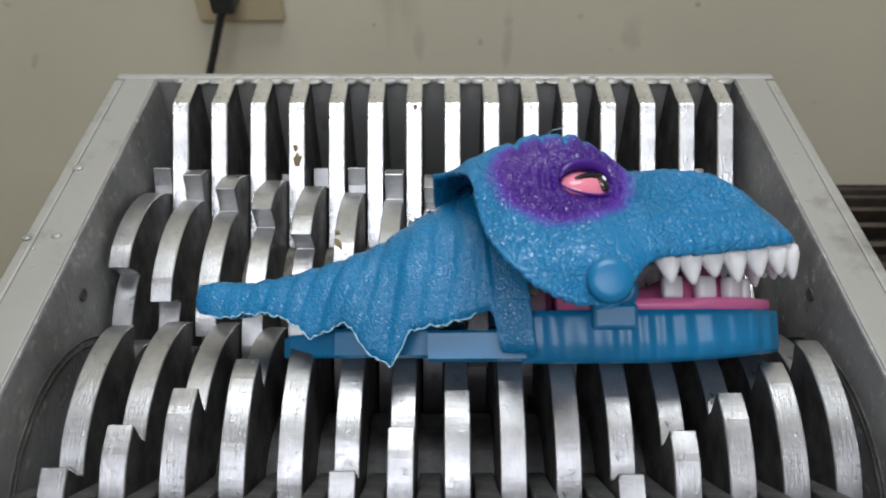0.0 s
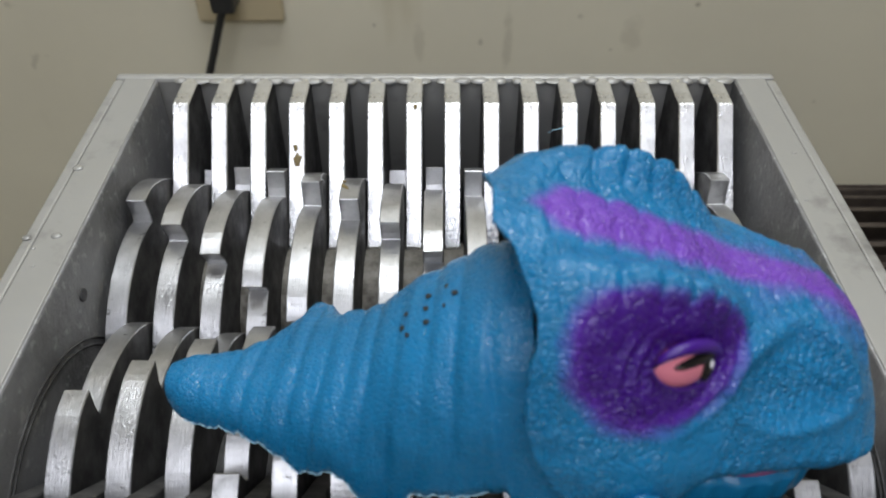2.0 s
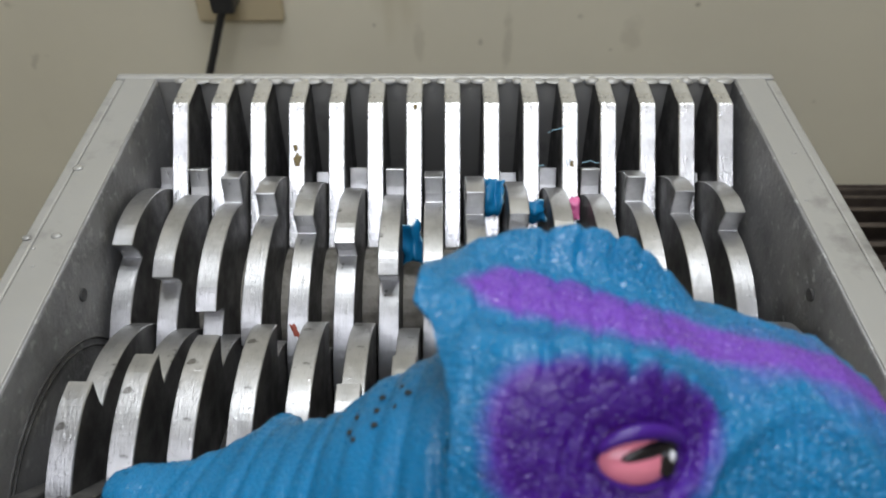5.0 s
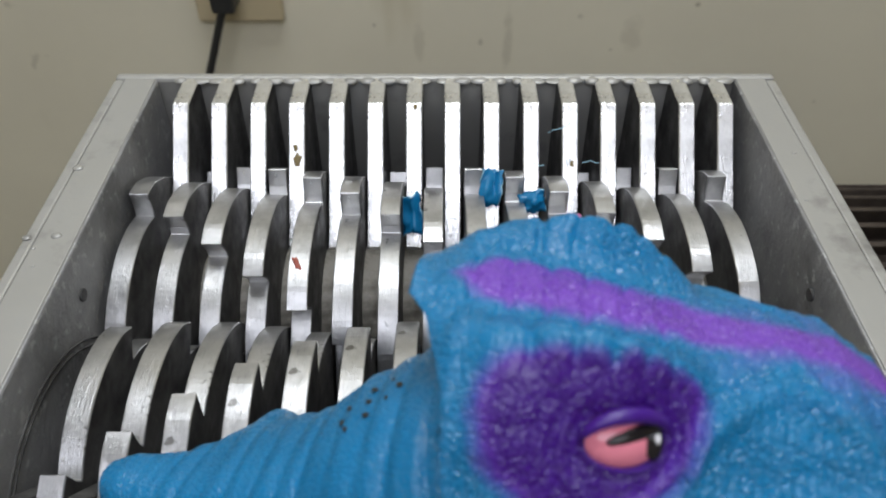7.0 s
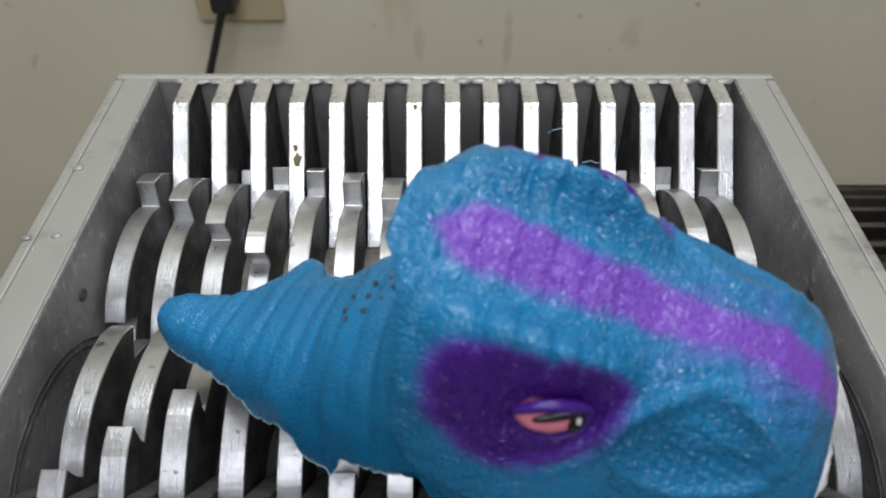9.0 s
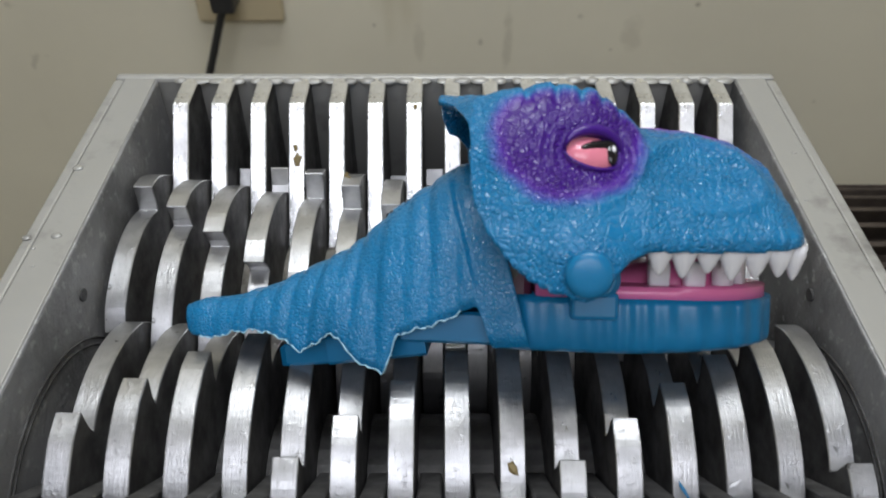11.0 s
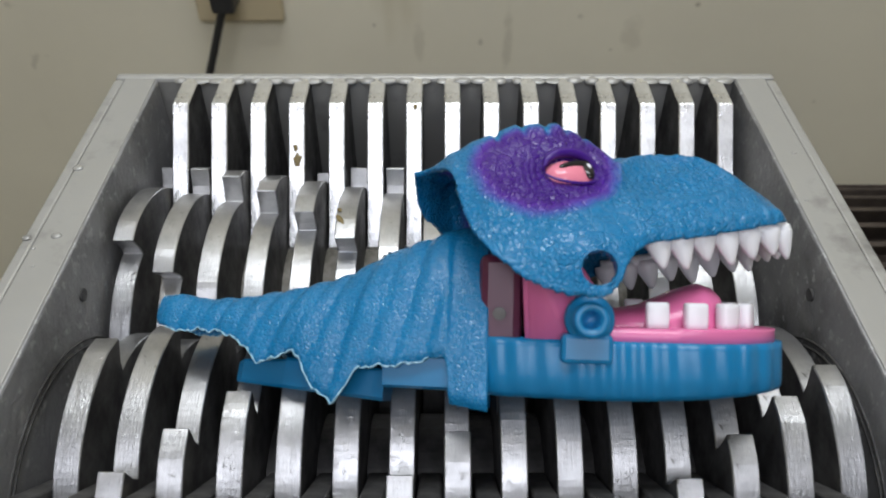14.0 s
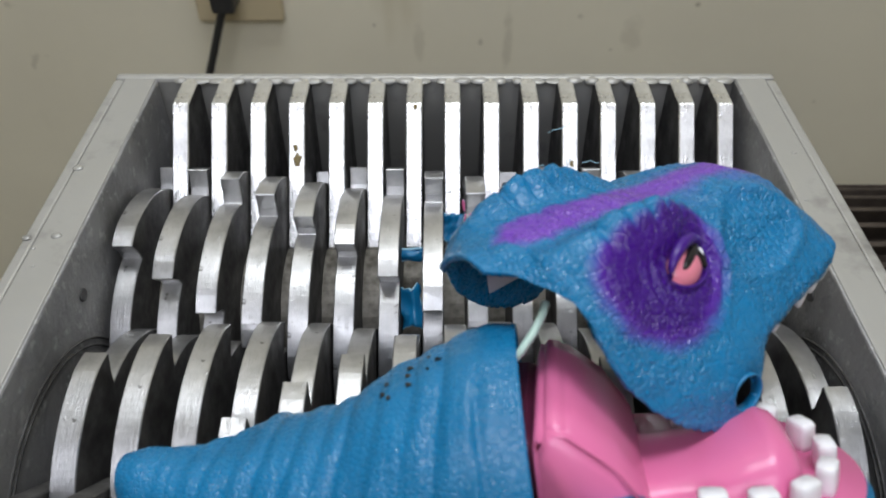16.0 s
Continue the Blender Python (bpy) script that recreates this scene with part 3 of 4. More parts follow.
def toy_dinosaur():
    top = new("toy_dinosaur")
    tagged(top, "broken blue plastic toy dinosaur with pink mouth and white teeth", "toy")
    # upper head
    bm = head_bm()
    head = part("head", bm, HEADSKIN, top, "scaly blue upper head with violet crown band and purple eye patches", smooth=True)
    sol = head.modifiers.new("wall", "SOLIDIFY")
    sol.thickness, sol.offset = 0.0019, -1
    for s in (-1, 1):
        # the eye looks out and up from the slanted flank
        turn = Matrix.Translation((0.0350, s * 0.0322, 0.0690)) @ Matrix.Rotation(-s * radians(23), 4, "Z") @ Matrix.Rotation(s * radians(30), 4, "X")

        def ball(name, mat, place, size, label, tilt=0.0, parent=head):
            bm = bmesh.new()
            bmesh.ops.create_uvsphere(bm, u_segments=24, v_segments=14, radius=1)
            bmesh.ops.transform(bm, matrix=turn @ Matrix.Translation((place[0], s * place[1], place[2])) @ Matrix.Rotation(tilt, 4, "Y") @ Matrix.Diagonal((*size, 1)), verts=bm.verts)
            return part(name, bm, mat, parent, label, smooth=True)

        eye = ball("eye", PINKEYE, (0, -0.0022, -0.0006), (0.0096, 0.0058, 0.0068), "glossy pink eye", 0.1)
        ball("pupil", BLACK, (0.0056, 0.0024, -0.0010), (0.0023, 0.0013, 0.0042), "black pupil", 0.1, eye)
        ball("lid_line", BLACK, (0.0012, 0.0027, 0.0013), (0.0068, 0.0014, 0.0016), "black painted stroke across the eye", -0.16, eye)
        # the highlight on the pupil, modelled as a small white ball
        ball("glint", TOOTH, (0.0060, 0.0036, -0.0002), (0.0007, 0.0004, 0.0012), "white dot modelled as the eye's highlight", 0.0, eye)
        arc = [math.pi * i / 18 for i in range(19)]
        lid = [turn @ Vector((-0.0104 * math.cos(t), s * (0.0006 + 0.0036 * math.sin(t)), -0.0002 + 0.0062 * math.sin(t) + 0.0008 * math.cos(t))) for t in arc]
        part("eyelid", tube_bm(lid, [0.0005 + 0.0014 * math.sin(t) for t in arc]), DEEPSKIN, head, "dark purple upper eyelid ridge", smooth=True)
        lid = [turn @ Vector((-0.0104 * math.cos(t), s * (0.0002 + 0.0018 * math.sin(t)), -0.0004 + 0.0008 * math.cos(t) - 0.0064 * math.sin(t))) for t in arc]
        part("eyelid", tube_bm(lid, [0.0003 + 0.0003 * math.sin(t) for t in arc]), DEEPSKIN, head, "dark purple lower eyelid ridge", smooth=True)
    lip = lip_line(5.4)
    for k in range(19):
        x, y, a = lip(0.012 + 0.976 * k / 18)
        h = 0.0112 + 0.0012 * math.sin(k * 2.4) - 0.0018 * bell(k - 9, 2.5)
        part("upper_tooth", tooth_bm((x, y, 0.0430), h, 0.0048, True, 0.05, yaw=a, tip=0.08, flat=0.8), TOOTH, head, smooth=True)
    # white strip that carries the upper teeth
    part("gum", tube_bm([(*lip(i / 48)[:2], 0.0432) for i in range(49)], 0.0029), TOOTH, head, "white tooth strip", smooth=True)
    bm, rows = arch_bm([0.004 + 0.0091 * i for i in range(11)], [(0.0, 0.072), (0.035, 0.070), (0.06, 0.065), (0.08, 0.062), (0.095, 0.055)], [(0.0, 0.05), (0.095, 0.047)], [(0.0, 0.030), (0.03, 0.033), (0.06, 0.029), (0.08, 0.026), (0.095, 0.020)], 16, e=0.9)
    part("liner", bm, LINER, head, "pale inner shell of the head", smooth=True)
    # lower jaw and base tray
    pts = [(0.004, 0.031), (0.012, 0.034), (0.04, 0.0365), (0.073, 0.0365), (0.087, 0.033), (0.0965, 0.0265), (0.102, 0.019), (0.1052, 0.011), (0.1068, 0.004)]
    bm = bmesh.new()
    rows = []
    n = 150
    loop = []
    for i in range(n):
        s = i / (n - 1)
        x = 0.004 + (0.1068 - 0.004) * s
        loop.append((x, curve(pts, x)))
    outline = [(x, -w) for x, w in loop] + [(x, w) for x, w in loop[::-1]]
    for z, g in ((0.0, 0.93), (0.002, 0.98), (0.008, 1.0), (0.0165, 1.0), (0.0192, 0.99)):
        row = []
        for k, (x, y) in enumerate(outline):
            rib = 1 + (0.013 * math.sin(x * 2 * math.pi / 0.0078 + 1.7 * math.sin(x * 130) + z * 60) if z > 0.001 else 0)
            rise = 0.0045 * max(0.0, (x - 0.045) / 0.062) ** 1.5 * (1 - z / 0.0192)
            row.append(bm.verts.new((0.05 + (x - 0.05) * (0.985 + 0.015 * g), y * g * rib, z + rise)))
        rows.append(row)
    m = len(outline)
    for a, b in zip(rows, rows[1:]):
        for i in range(m):
            bm.faces.new((a[i], a[(i + 1) % m], b[(i + 1) % m], b[i]))
    bm.faces.new(rows[0][::-1])
    bm.faces.new(rows[-1])
    part("lower_jaw", bm, BLUEP, top, "ribbed blue lower jaw tray", smooth=True)
    bm = box_bm(0.028, 0.0445, -0.0385, -0.022, 0.012, 0.0215, 0.0015)
    part("jaw_clip", bm, BLUEP, top)
    # pink mouth: throat block, then the tongue
    prof = [(0.017, 0.012), (0.015, 0.047), (0.017, 0.053), (0.024, 0.052), (0.036, 0.042), (0.044, 0.030), (0.046, 0.022), (0.034, 0.012)]
    bm = bmesh.new()
    rings = []
    for y, k in ((-0.0325, 0.9), (-0.0305, 1.0), (-0.018, 1.04), (0.0, 1.05), (0.018, 1.04), (0.0305, 1.0), (0.0325, 0.9)):
        rings.append([bm.verts.new((0.026 + (px - 0.026) * (0.94 + 0.06 * k), y, 0.012 + (pz - 0.012) * k)) for px, pz in prof])
    for ra, rb in zip(rings, rings[1:]):
        for q in range(len(prof)):
            bm.faces.new((ra[q], ra[(q + 1) % len(prof)], rb[(q + 1) % len(prof)], rb[q]))
    bm.faces.new(rings[0])
    bm.faces.new(rings[-1])
    bmesh.ops.recalc_face_normals(bm, faces=bm.faces)
    bmesh.ops.bevel(bm, geom=[ed for ed in bm.edges if ed.calc_face_angle(0) > 0.5], offset=0.0018, segments=3, affect="EDGES")
    part("throat_block", bm, PINK, top, "glossy pink throat block", smooth=True)
    bm, rows = arch_bm([0.036 + 0.002 * i for i in range(27)],
                       [(0.036, 0.030), (0.046, 0.0285), (0.058, 0.0305), (0.07, 0.036), (0.078, 0.0385), (0.083, 0.037), (0.0865, 0.031), (0.088, 0.0245)],
                       [(0.036, 0.02), (0.088, 0.02)],
                       [(0.036, 0.021), (0.05, 0.0195), (0.066, 0.021), (0.078, 0.0215), (0.084, 0.018), (0.087, 0.012), (0.088, 0.006)], 24, e=0.7)
    bm.faces.new(rows[-1])
    part("tongue", bm, PINK, top, "glossy pink tongue", smooth=True)
    bm = bmesh.new()
    ring = [(x, y) for x, y, a in (jaw_line(i / 60, 0.0340, 0.040, 0.1045) for i in range(61))]
    lo = [bm.verts.new((x, y, 0.0185)) for x, y in ring]
    hi = [bm.verts.new((x, y, 0.0235)) for x, y in ring]
    for i in range(60):
        bm.faces.new((lo[i], lo[i + 1], hi[i + 1], hi[i]))
    bm.faces.new((lo[60], lo[0], hi[0], hi[60]))
    bm.faces.new(hi)
    bm.faces.new(lo[::-1])
    bmesh.ops.bevel(bm, geom=[e for e in bm.edges if e.verts[0].co.z > 0.02 and e.verts[1].co.z > 0.02], offset=0.0012, segments=2, affect="EDGES")
    part("lower_gum", bm, PINK, top, "glossy pink lower gum", smooth=True)
    for k in range(9):
        x, y, a = jaw_line(0.02 + 0.96 * k / 8, 0.0262, 0.0580, 0.0950)
        part("lower_tooth", tooth_bm((x, y, 0.0232), 0.0088, 0.0038, False, 0.0, tip=1.25, flat=0.7, yaw=a), TOOTH, top, smooth=True)
    bm = bmesh.new()
    rings = []
    for y, r in ((-0.026, 0.0080), (-0.0350, 0.0080), (-0.0358, 0.0073), (-0.0358, 0.0059), (-0.0420, 0.0057), (-0.0428, 0.0052), (-0.0428, 0.0031), (-0.0350, 0.0029)):
        rings.append([bm.verts.new((0.0370 + r * math.cos(2 * math.pi * q / 24), y - 0.0022, 0.0262 + r * math.sin(2 * math.pi * q / 24))) for q in range(24)])
    for ra, rb in zip(rings, rings[1:]):
        for q in range(24):
            bm.faces.new((ra[q], ra[(q + 1) % 24], rb[(q + 1) % 24], rb[q]))
    bm.faces.new(rings[0])
    bm.faces.new(rings[-1])
    part("hinge_peg", bm, BLUEP, top, "hollow blue hinge peg on the jaw", smooth=True)
    part("throat", box_bm(0.001, 0.0155, -0.0275, 0.0275, 0.011, 0.047, 0.003), DARKRED, top, "dark throat plate")
    part("screw", tube_bm([(0.008, -0.0272, 0.027), (0.008, -0.0300, 0.027)], 0.0022, 12), DARKSTEEL, top, "small dark screw head")
    # neck sleeve
    top_l = [(-0.1262, 0.0265), (-0.1245, 0.030), (-0.118, 0.0315), (-0.106, 0.0305), (-0.088, 0.0335), (-0.058, 0.0430), (-0.038, 0.0555), (-0.0126, 0.0685), (-0.002, 0.0690)]
    low_l = [(-0.1262, 0.0235), (-0.123, 0.0185), (-0.112, 0.0165), (-0.106, 0.0180), (-0.094, 0.0182), (-0.0845, 0.0145), (-0.0785, 0.0090), (-0.0745, 0.0095), (-0.070, 0.0120), (-0.0645, 0.0142), (-0.062, 0.0128), (-0.058, 0.005), (-0.0492, -0.002), (-0.046, 0.0035), (-0.0423, 0.0114), (-0.03, 0.0135), (-0.0162, 0.0183), (-0.0148, 0.0125), (-0.0138, 0.003), (-0.002, 0.002)]
    wid_l = [(-0.1262, 0.002), (-0.1245, 0.007), (-0.12, 0.0105), (-0.106, 0.0145), (-0.088, 0.021), (-0.058, 0.031), (-0.03, 0.036), (-0.008, 0.038), (-0.002, 0.038)]

    def ragged(x):
        k = min(1.0, max(0.0, (-0.017 - x) / 0.004)) * min(1.0, max(0.0, (x + 0.122) / 0.01))
        return k * (0.0005 * math.sin(x * 830) + 0.0004 * math.sin(x * 1730 + 1) + 0.0003 * math.sin(x * 3100))

    low_l = [(x, curve(low_l, x) + ragged(x)) for x in [-0.1262 + 0.0008 * i for i in range(156)]]

    creases = [-0.1195, -0.111, -0.1015, -0.0935, -0.0842, -0.0765, -0.0665, -0.0575, -0.0505, -0.0412, -0.0310, -0.0225, -0.0130]

    def sleeve_shape(p, w, zt, zb, a):
        x, y, z = p
        h = (z - zb) / max(zt - zb, 1e-4)
        # rings lean back towards the belly and wander
        xc = x + 0.010 * (1 - h) * min(1.0, (x + 0.126) / 0.06) + 0.0016 * noise.noise(Vector((a * 1.3, x * 40, 2.0)))
        f = 0.0
        for k, cx in enumerate(creases):
            f -= (0.8 + 0.35 * math.sin(k * 2.3 + a * 1.4)) * math.exp(-abs(xc - cx) / 0.0016)
            f += 0.30 * math.exp(-((xc - cx - 0.0032) / 0.0022) ** 2)
        f += 0.5 * noise.noise(Vector((x * 90, y * 70, z * 70)))
        f *= 0.0010 * min(1.0, max(0.2, (x + 0.126) / 0.03))
        c, s2 = -y / max(w, 1e-4), h
        y -= f * c
        z += f * s2
        # torn flap that stands off the far flank
        if y > 0:
            y += 0.017 * math.exp(-((x + 0.081) / 0.0085) ** 2) * math.exp(-((h - 0.55) / 0.38) ** 2)
        x += max(0.0, (x + 0.06) / 0.05) * 0.006 * (1 - h) if x > -0.06 else 0
        return Vector((x, y, z))

    xs = [-0.1262, -0.1255, -0.1245, -0.1232] + [-0.122 + i * 0.0008 for i in range(150)] + [-0.002]
    bm, rows = arch_bm(xs, top_l, low_l, wid_l, 72, sleeve_shape, e=0.75)
    bm.faces.new(rows[0])
    edge = [row[0].co.copy() for row in rows if -0.119 < row[0].co.x < -0.016]
    far_edge = [row[-1].co.copy() for row in rows if -0.119 < row[0].co.x < -0.016]
    sleeve = part("sleeve", bm, SLEEVE, top, "wrinkled blue neck sleeve with a torn lower edge", smooth=True, rim=TORN)
    sol = sleeve.modifiers.new("wall", "SOLIDIFY")
    sol.thickness, sol.offset, sol.material_offset_rim = 0.0017, -1, 1
    for line in (edge, far_edge):
        part("torn_edge", tube_bm(line, [0.00028 + 0.0002 * math.sin(k * 1.9) * math.sin(k * 0.37) for k in range(len(line))], 6), TORN, sleeve, "whitish ragged torn edge", smooth=True)
    wire = [(-0.010, -0.006, 0.056), (-0.0045, -0.006, 0.061), (-0.0005, -0.005, 0.0655), (0.0030, -0.003, 0.0700), (0.0055, 0.000, 0.0740), (0.0070, 0.004, 0.0765)]
    part("wire", tube_bm(wire, 0.0013), WIRE, sleeve, "pale green wire", smooth=True)
    # speaker holes on the back of the sleeve
    for hx, hy in ((-0.0398, -0.003), (-0.0405, -0.008), (-0.0382, -0.0118), (-0.0335, 0.001), (-0.0335, -0.0045), (-0.0328, -0.010), (-0.0275, 0.0015), (-0.0272, -0.007), (-0.0248, -0.003)):
        zt, w = curve(top_l, hx), curve(wid_l, hx)
        c = (abs(hy) / w) ** (1 / 0.75)
        zb = curve(low_l, hx)
        hz = zb + (zt - zb) * math.sqrt(1 - c * c) ** 0.8
        part("speaker_hole", tube_bm([(hx, hy, hz - 0.003), (hx + 0.0006, hy - 0.0001, hz + 0.0006)], 0.00095, 10), BLACK, sleeve)
    # hinge button on the cheek, over a dark socket
    bm = bmesh.new()
    rings = []
    for y, r in ((-0.0505, 0.0060), (-0.0532, 0.0062), (-0.0536, 0.0060), (-0.0536, 0.0057), (-0.0530, 0.0055), (-0.0505, 0.0054)):
        rings.append([bm.verts.new((0.0352 + r * math.cos(2 * math.pi * q / 32), y, 0.0332 + r * math.sin(2 * math.pi * q / 32))) for q in range(32)])
    for ra, rb in zip(rings, rings[1:] + rings[:1]):
        for q in range(32):
            bm.faces.new((ra[q], ra[(q + 1) % 32], rb[(q + 1) % 32], rb[q]))
    part("hinge_ring", bm, BLUEP, head, "blue rim of the hinge hole in the cheek", smooth=True)
    bm = bmesh.new()
    rings = []
    for y, r in ((0.0, 0.0075), (-0.0015, 0.0075), (-0.0026, 0.0068), (-0.0032, 0.0045), (-0.0034, 0.001)):
        rings.append([bm.verts.new((r * math.cos(2 * math.pi * q / 24), y, r * math.sin(2 * math.pi * q / 24))) for q in range(24)])
    for ra, rb in zip(rings, rings[1:]):
        for q in range(24):
            bm.faces.new((ra[q], ra[(q + 1) % 24], rb[(q + 1) % 24], rb[q]))
    bm.faces.new(rings[0])
    bm.faces.new(rings[-1])
    button = part("hinge_button", bm, BLUEP, head, "domed blue hinge button", smooth=True)
    # base strip, cracked through: the root stays on the jaw, the tail piece hangs in the sleeve
    for holder, rows, label in (
            (top, ((-0.0312, 0.0272, 0.0124), (0.006, 0.0305, 0.0124)), "blue base strip behind the jaw"),
            (sleeve, ((-0.0905, 0.007, 0.0080), (-0.088, 0.0095, 0.0095), (-0.07, 0.0165, 0.0112), (-0.0695, 0.0195, 0.0118), (-0.036, 0.026, 0.0118), (-0.0318, 0.027, 0.0124)), "tapered blue base piece, cracked off")):
        bm = bmesh.new()
        rings = [[bm.verts.new((x, sy * w * k + (0.003 if sy < 0 and holder is sleeve else 0.0), z)) for sy, k, z in ((-1, 0.93, 0.0008), (-1, 1, 0.002), (-1, 1, zt - 0.001), (-1, 0.96, zt), (1, 0.96, zt), (1, 1, zt - 0.001), (1, 1, 0.002), (1, 0.93, 0.0008))] for x, w, zt in rows]
        for ra, rb in zip(rings, rings[1:]):
            for q in range(8):
                bm.faces.new((ra[q], ra[(q + 1) % 8], rb[(q + 1) % 8], rb[q]))
        bm.faces.new(rings[0])
        bm.faces.new(rings[-1])
        part("base_strip", bm, BLUEP, holder, label)
    return top, head, sleeve, button


TOY, HEAD, SLEEVE_OB, BUTTON = toy_dinosaur()


# torn-off bits of plastic: colour, width, height, then seconds and places
SCRAP_PATHS = [
    ('blue', 0.011, 0.017, [(0, 0.0208, 0.2335, 0.62), (2.4, 0.0208, 0.2335, 0.62), (3.0, 0.0231, 0.2836, 0.9006), (3.5, 0.0243, 0.2924, 0.9057), (4.0, 0.0245, 0.2968, 0.9074), (6.3, 0.0236, 0.3092, 0.9149), (7.5, 0.0236, 0.3092, 0.9149), (8.0, 0.0256, 0.2976, 0.9082), (8.5, 0.0247, 0.2855, 0.9026), (9.2, 0.0232, 0.26, 0.8973), (10.2, 0.0208, 0.2335, 0.62), (16, 0.0208, 0.2335, 0.62)]),
    ('blue', 0.011, 0.019, [(0, -0.0136, 0.2335, 0.62), (2.6, -0.0136, 0.2335, 0.62), (3.3, -0.0148, 0.2492, 0.8857), (4.0, -0.0151, 0.2656, 0.8916), (6.3, -0.0156, 0.2987, 0.9065), (7.0, -0.0156, 0.2981, 0.9059), (7.5, -0.0156, 0.296, 0.9051), (8.0, -0.0158, 0.2889, 0.9018), (8.5, -0.0174, 0.2773, 0.8983), (9.2, -0.017, 0.256, 0.89), (10.2, -0.0136, 0.2335, 0.62), (14.2, -0.0136, 0.2335, 0.62), (15.0, -0.0146, 0.2423, 0.8856), (15.5, -0.0148, 0.2499, 0.8865), (16, -0.0148, 0.2533, 0.8871)]),
    ('blue', 0.013, 0.01, [(0, 0.0378, 0.2335, 0.62), (3.5, 0.0378, 0.2335, 0.62), (4.6, 0.0428, 0.2892, 0.9067), (6.3, 0.0439, 0.3012, 0.9121), (7.5, 0.0439, 0.3008, 0.9117), (8.3, 0.0434, 0.2892, 0.9067), (9.5, 0.0378, 0.2335, 0.62), (16, 0.0378, 0.2335, 0.62)]),
    ('pink', 0.007, 0.012, [(0, 0.0567, 0.2335, 0.62), (2.6, 0.0567, 0.2335, 0.62), (3.2, 0.0654, 0.3017, 0.9098), (4.0, 0.0637, 0.3036, 0.9118), (6.3, 0.0644, 0.2919, 0.9051), (7.5, 0.0644, 0.2915, 0.9047), (8.3, 0.0639, 0.2822, 0.902), (9.5, 0.0567, 0.2335, 0.62), (16, 0.0567, 0.2335, 0.62)]),
    ('blue', 0.012, 0.014, [(0, 0.0046, 0.2335, 0.62), (13.9, 0.0046, 0.2335, 0.62), (14.6, 0.005, 0.256, 0.89), (15.0, 0.0051, 0.266, 0.892), (15.5, 0.0052, 0.2825, 0.8979), (16, 0.0047, 0.2921, 0.9023)]),
    ('pink', 0.011, 0.017, [(0, 0.0131, 0.2335, 0.62), (14.4, 0.0131, 0.2335, 0.62), (15.0, 0.0142, 0.2564, 0.8934), (15.5, 0.0149, 0.2788, 0.9028), (16, 0.0149, 0.2926, 0.9074)]),
    ('strip', 0.02, 0.006, [(0, -0.0136, 0.2335, 0.62), (14.4, -0.0136, 0.2335, 0.62), (15.0, -0.0145, 0.2452, 0.8902), (15.5, -0.0143, 0.2599, 0.8943), (16, -0.0144, 0.2764, 0.9003)]),
    ('strip', 0.006, 0.010, [(0, 0.02, 0.2335, 0.62), (11.0, 0.02, 0.2335, 0.62), (11.25, -0.02, 0.27, 0.90), (11.4, -0.0429, 0.3, 0.9759), (11.5, -0.0486, 0.3, 1.0157), (11.6, -0.0752, 0.26, 0.974), (11.9, -0.09, 0.2335, 0.80), (12.4, -0.09, 0.2335, 0.62), (16, -0.09, 0.2335, 0.62)]),
]


def plastic_scrap(colour, w, h, seed):
    bm = bmesh.new()
    n = 8
    grid = []
    for i in range(n + 1):
        row = []
        for j in range(n + 1):
            u, v = i / n - 0.5, j / n - 0.5
            q = Vector((u * 3, v * 3, seed * 7.3))
            jag = 1 + 0.25 * noise.noise(q * 1.7)
            row.append(bm.verts.new((u * w * jag, 0.004 * noise.noise(q) + 0.0015 * noise.noise(q * 3), v * h * jag + 0.0015 * noise.noise(q * 2.3))))
        grid.append(row)
    for i in range(n):
        for j in range(n):
            bm.faces.new((grid[i][j], grid[i + 1][j], grid[i + 1][j + 1], grid[i][j + 1]))
    kind = {"blue": "crumpled torn scrap of blue plastic caught between the cutters", "pink": "torn scrap of pink plastic caught between the cutters", "strip": "thin curled strip of torn blue plastic"}[colour]
    ob = part("plastic_scrap", bm, PINK if colour == "pink" else BLUEP, smooth=True, rim=TORN)
    tagged(ob, kind, "plastic scrap", "plastic scraps")
    sol = ob.modifiers.new("wall", "SOLIDIFY")
    sol.thickness, sol.material_offset_rim = 0.0012, 1
    return ob


SCRAPS = [plastic_scrap(c, w, h, k) for k, (c, w, h, path) in enumerate(SCRAP_PATHS)]


def plastic_strand(place, size, seed):
    rng = random.Random(seed)
    pts = [Vector(place)]
    d = Vector((rng.uniform(-1, 1), -0.3, 1)).normalized()
    for _ in range(14):
        d = (d + Vector((rng.uniform(-0.7, 0.7), rng.uniform(-0.25, 0.25), rng.uniform(-0.5, 0.5)))).normalized()
        pts.append(pts[-1] + d * size / 14)
    ob = part("plastic_strand", tube_bm(pts, 0.00022, 5), TORN, smooth=True)
    tagged(ob, "fine curled strand of shredded plastic clinging to a finger", "strand", "plastic strands")


plastic_strand((0.0529, 0.3318, 0.9317), 0.013, 0)
plastic_strand((0.0629, 0.3207, 0.9199), 0.012, 1)
plastic_strand((0.0701, 0.3223, 0.9201), 0.01, 2)
plastic_strand((0.0459, 0.3219, 0.9197), 0.008, 3)

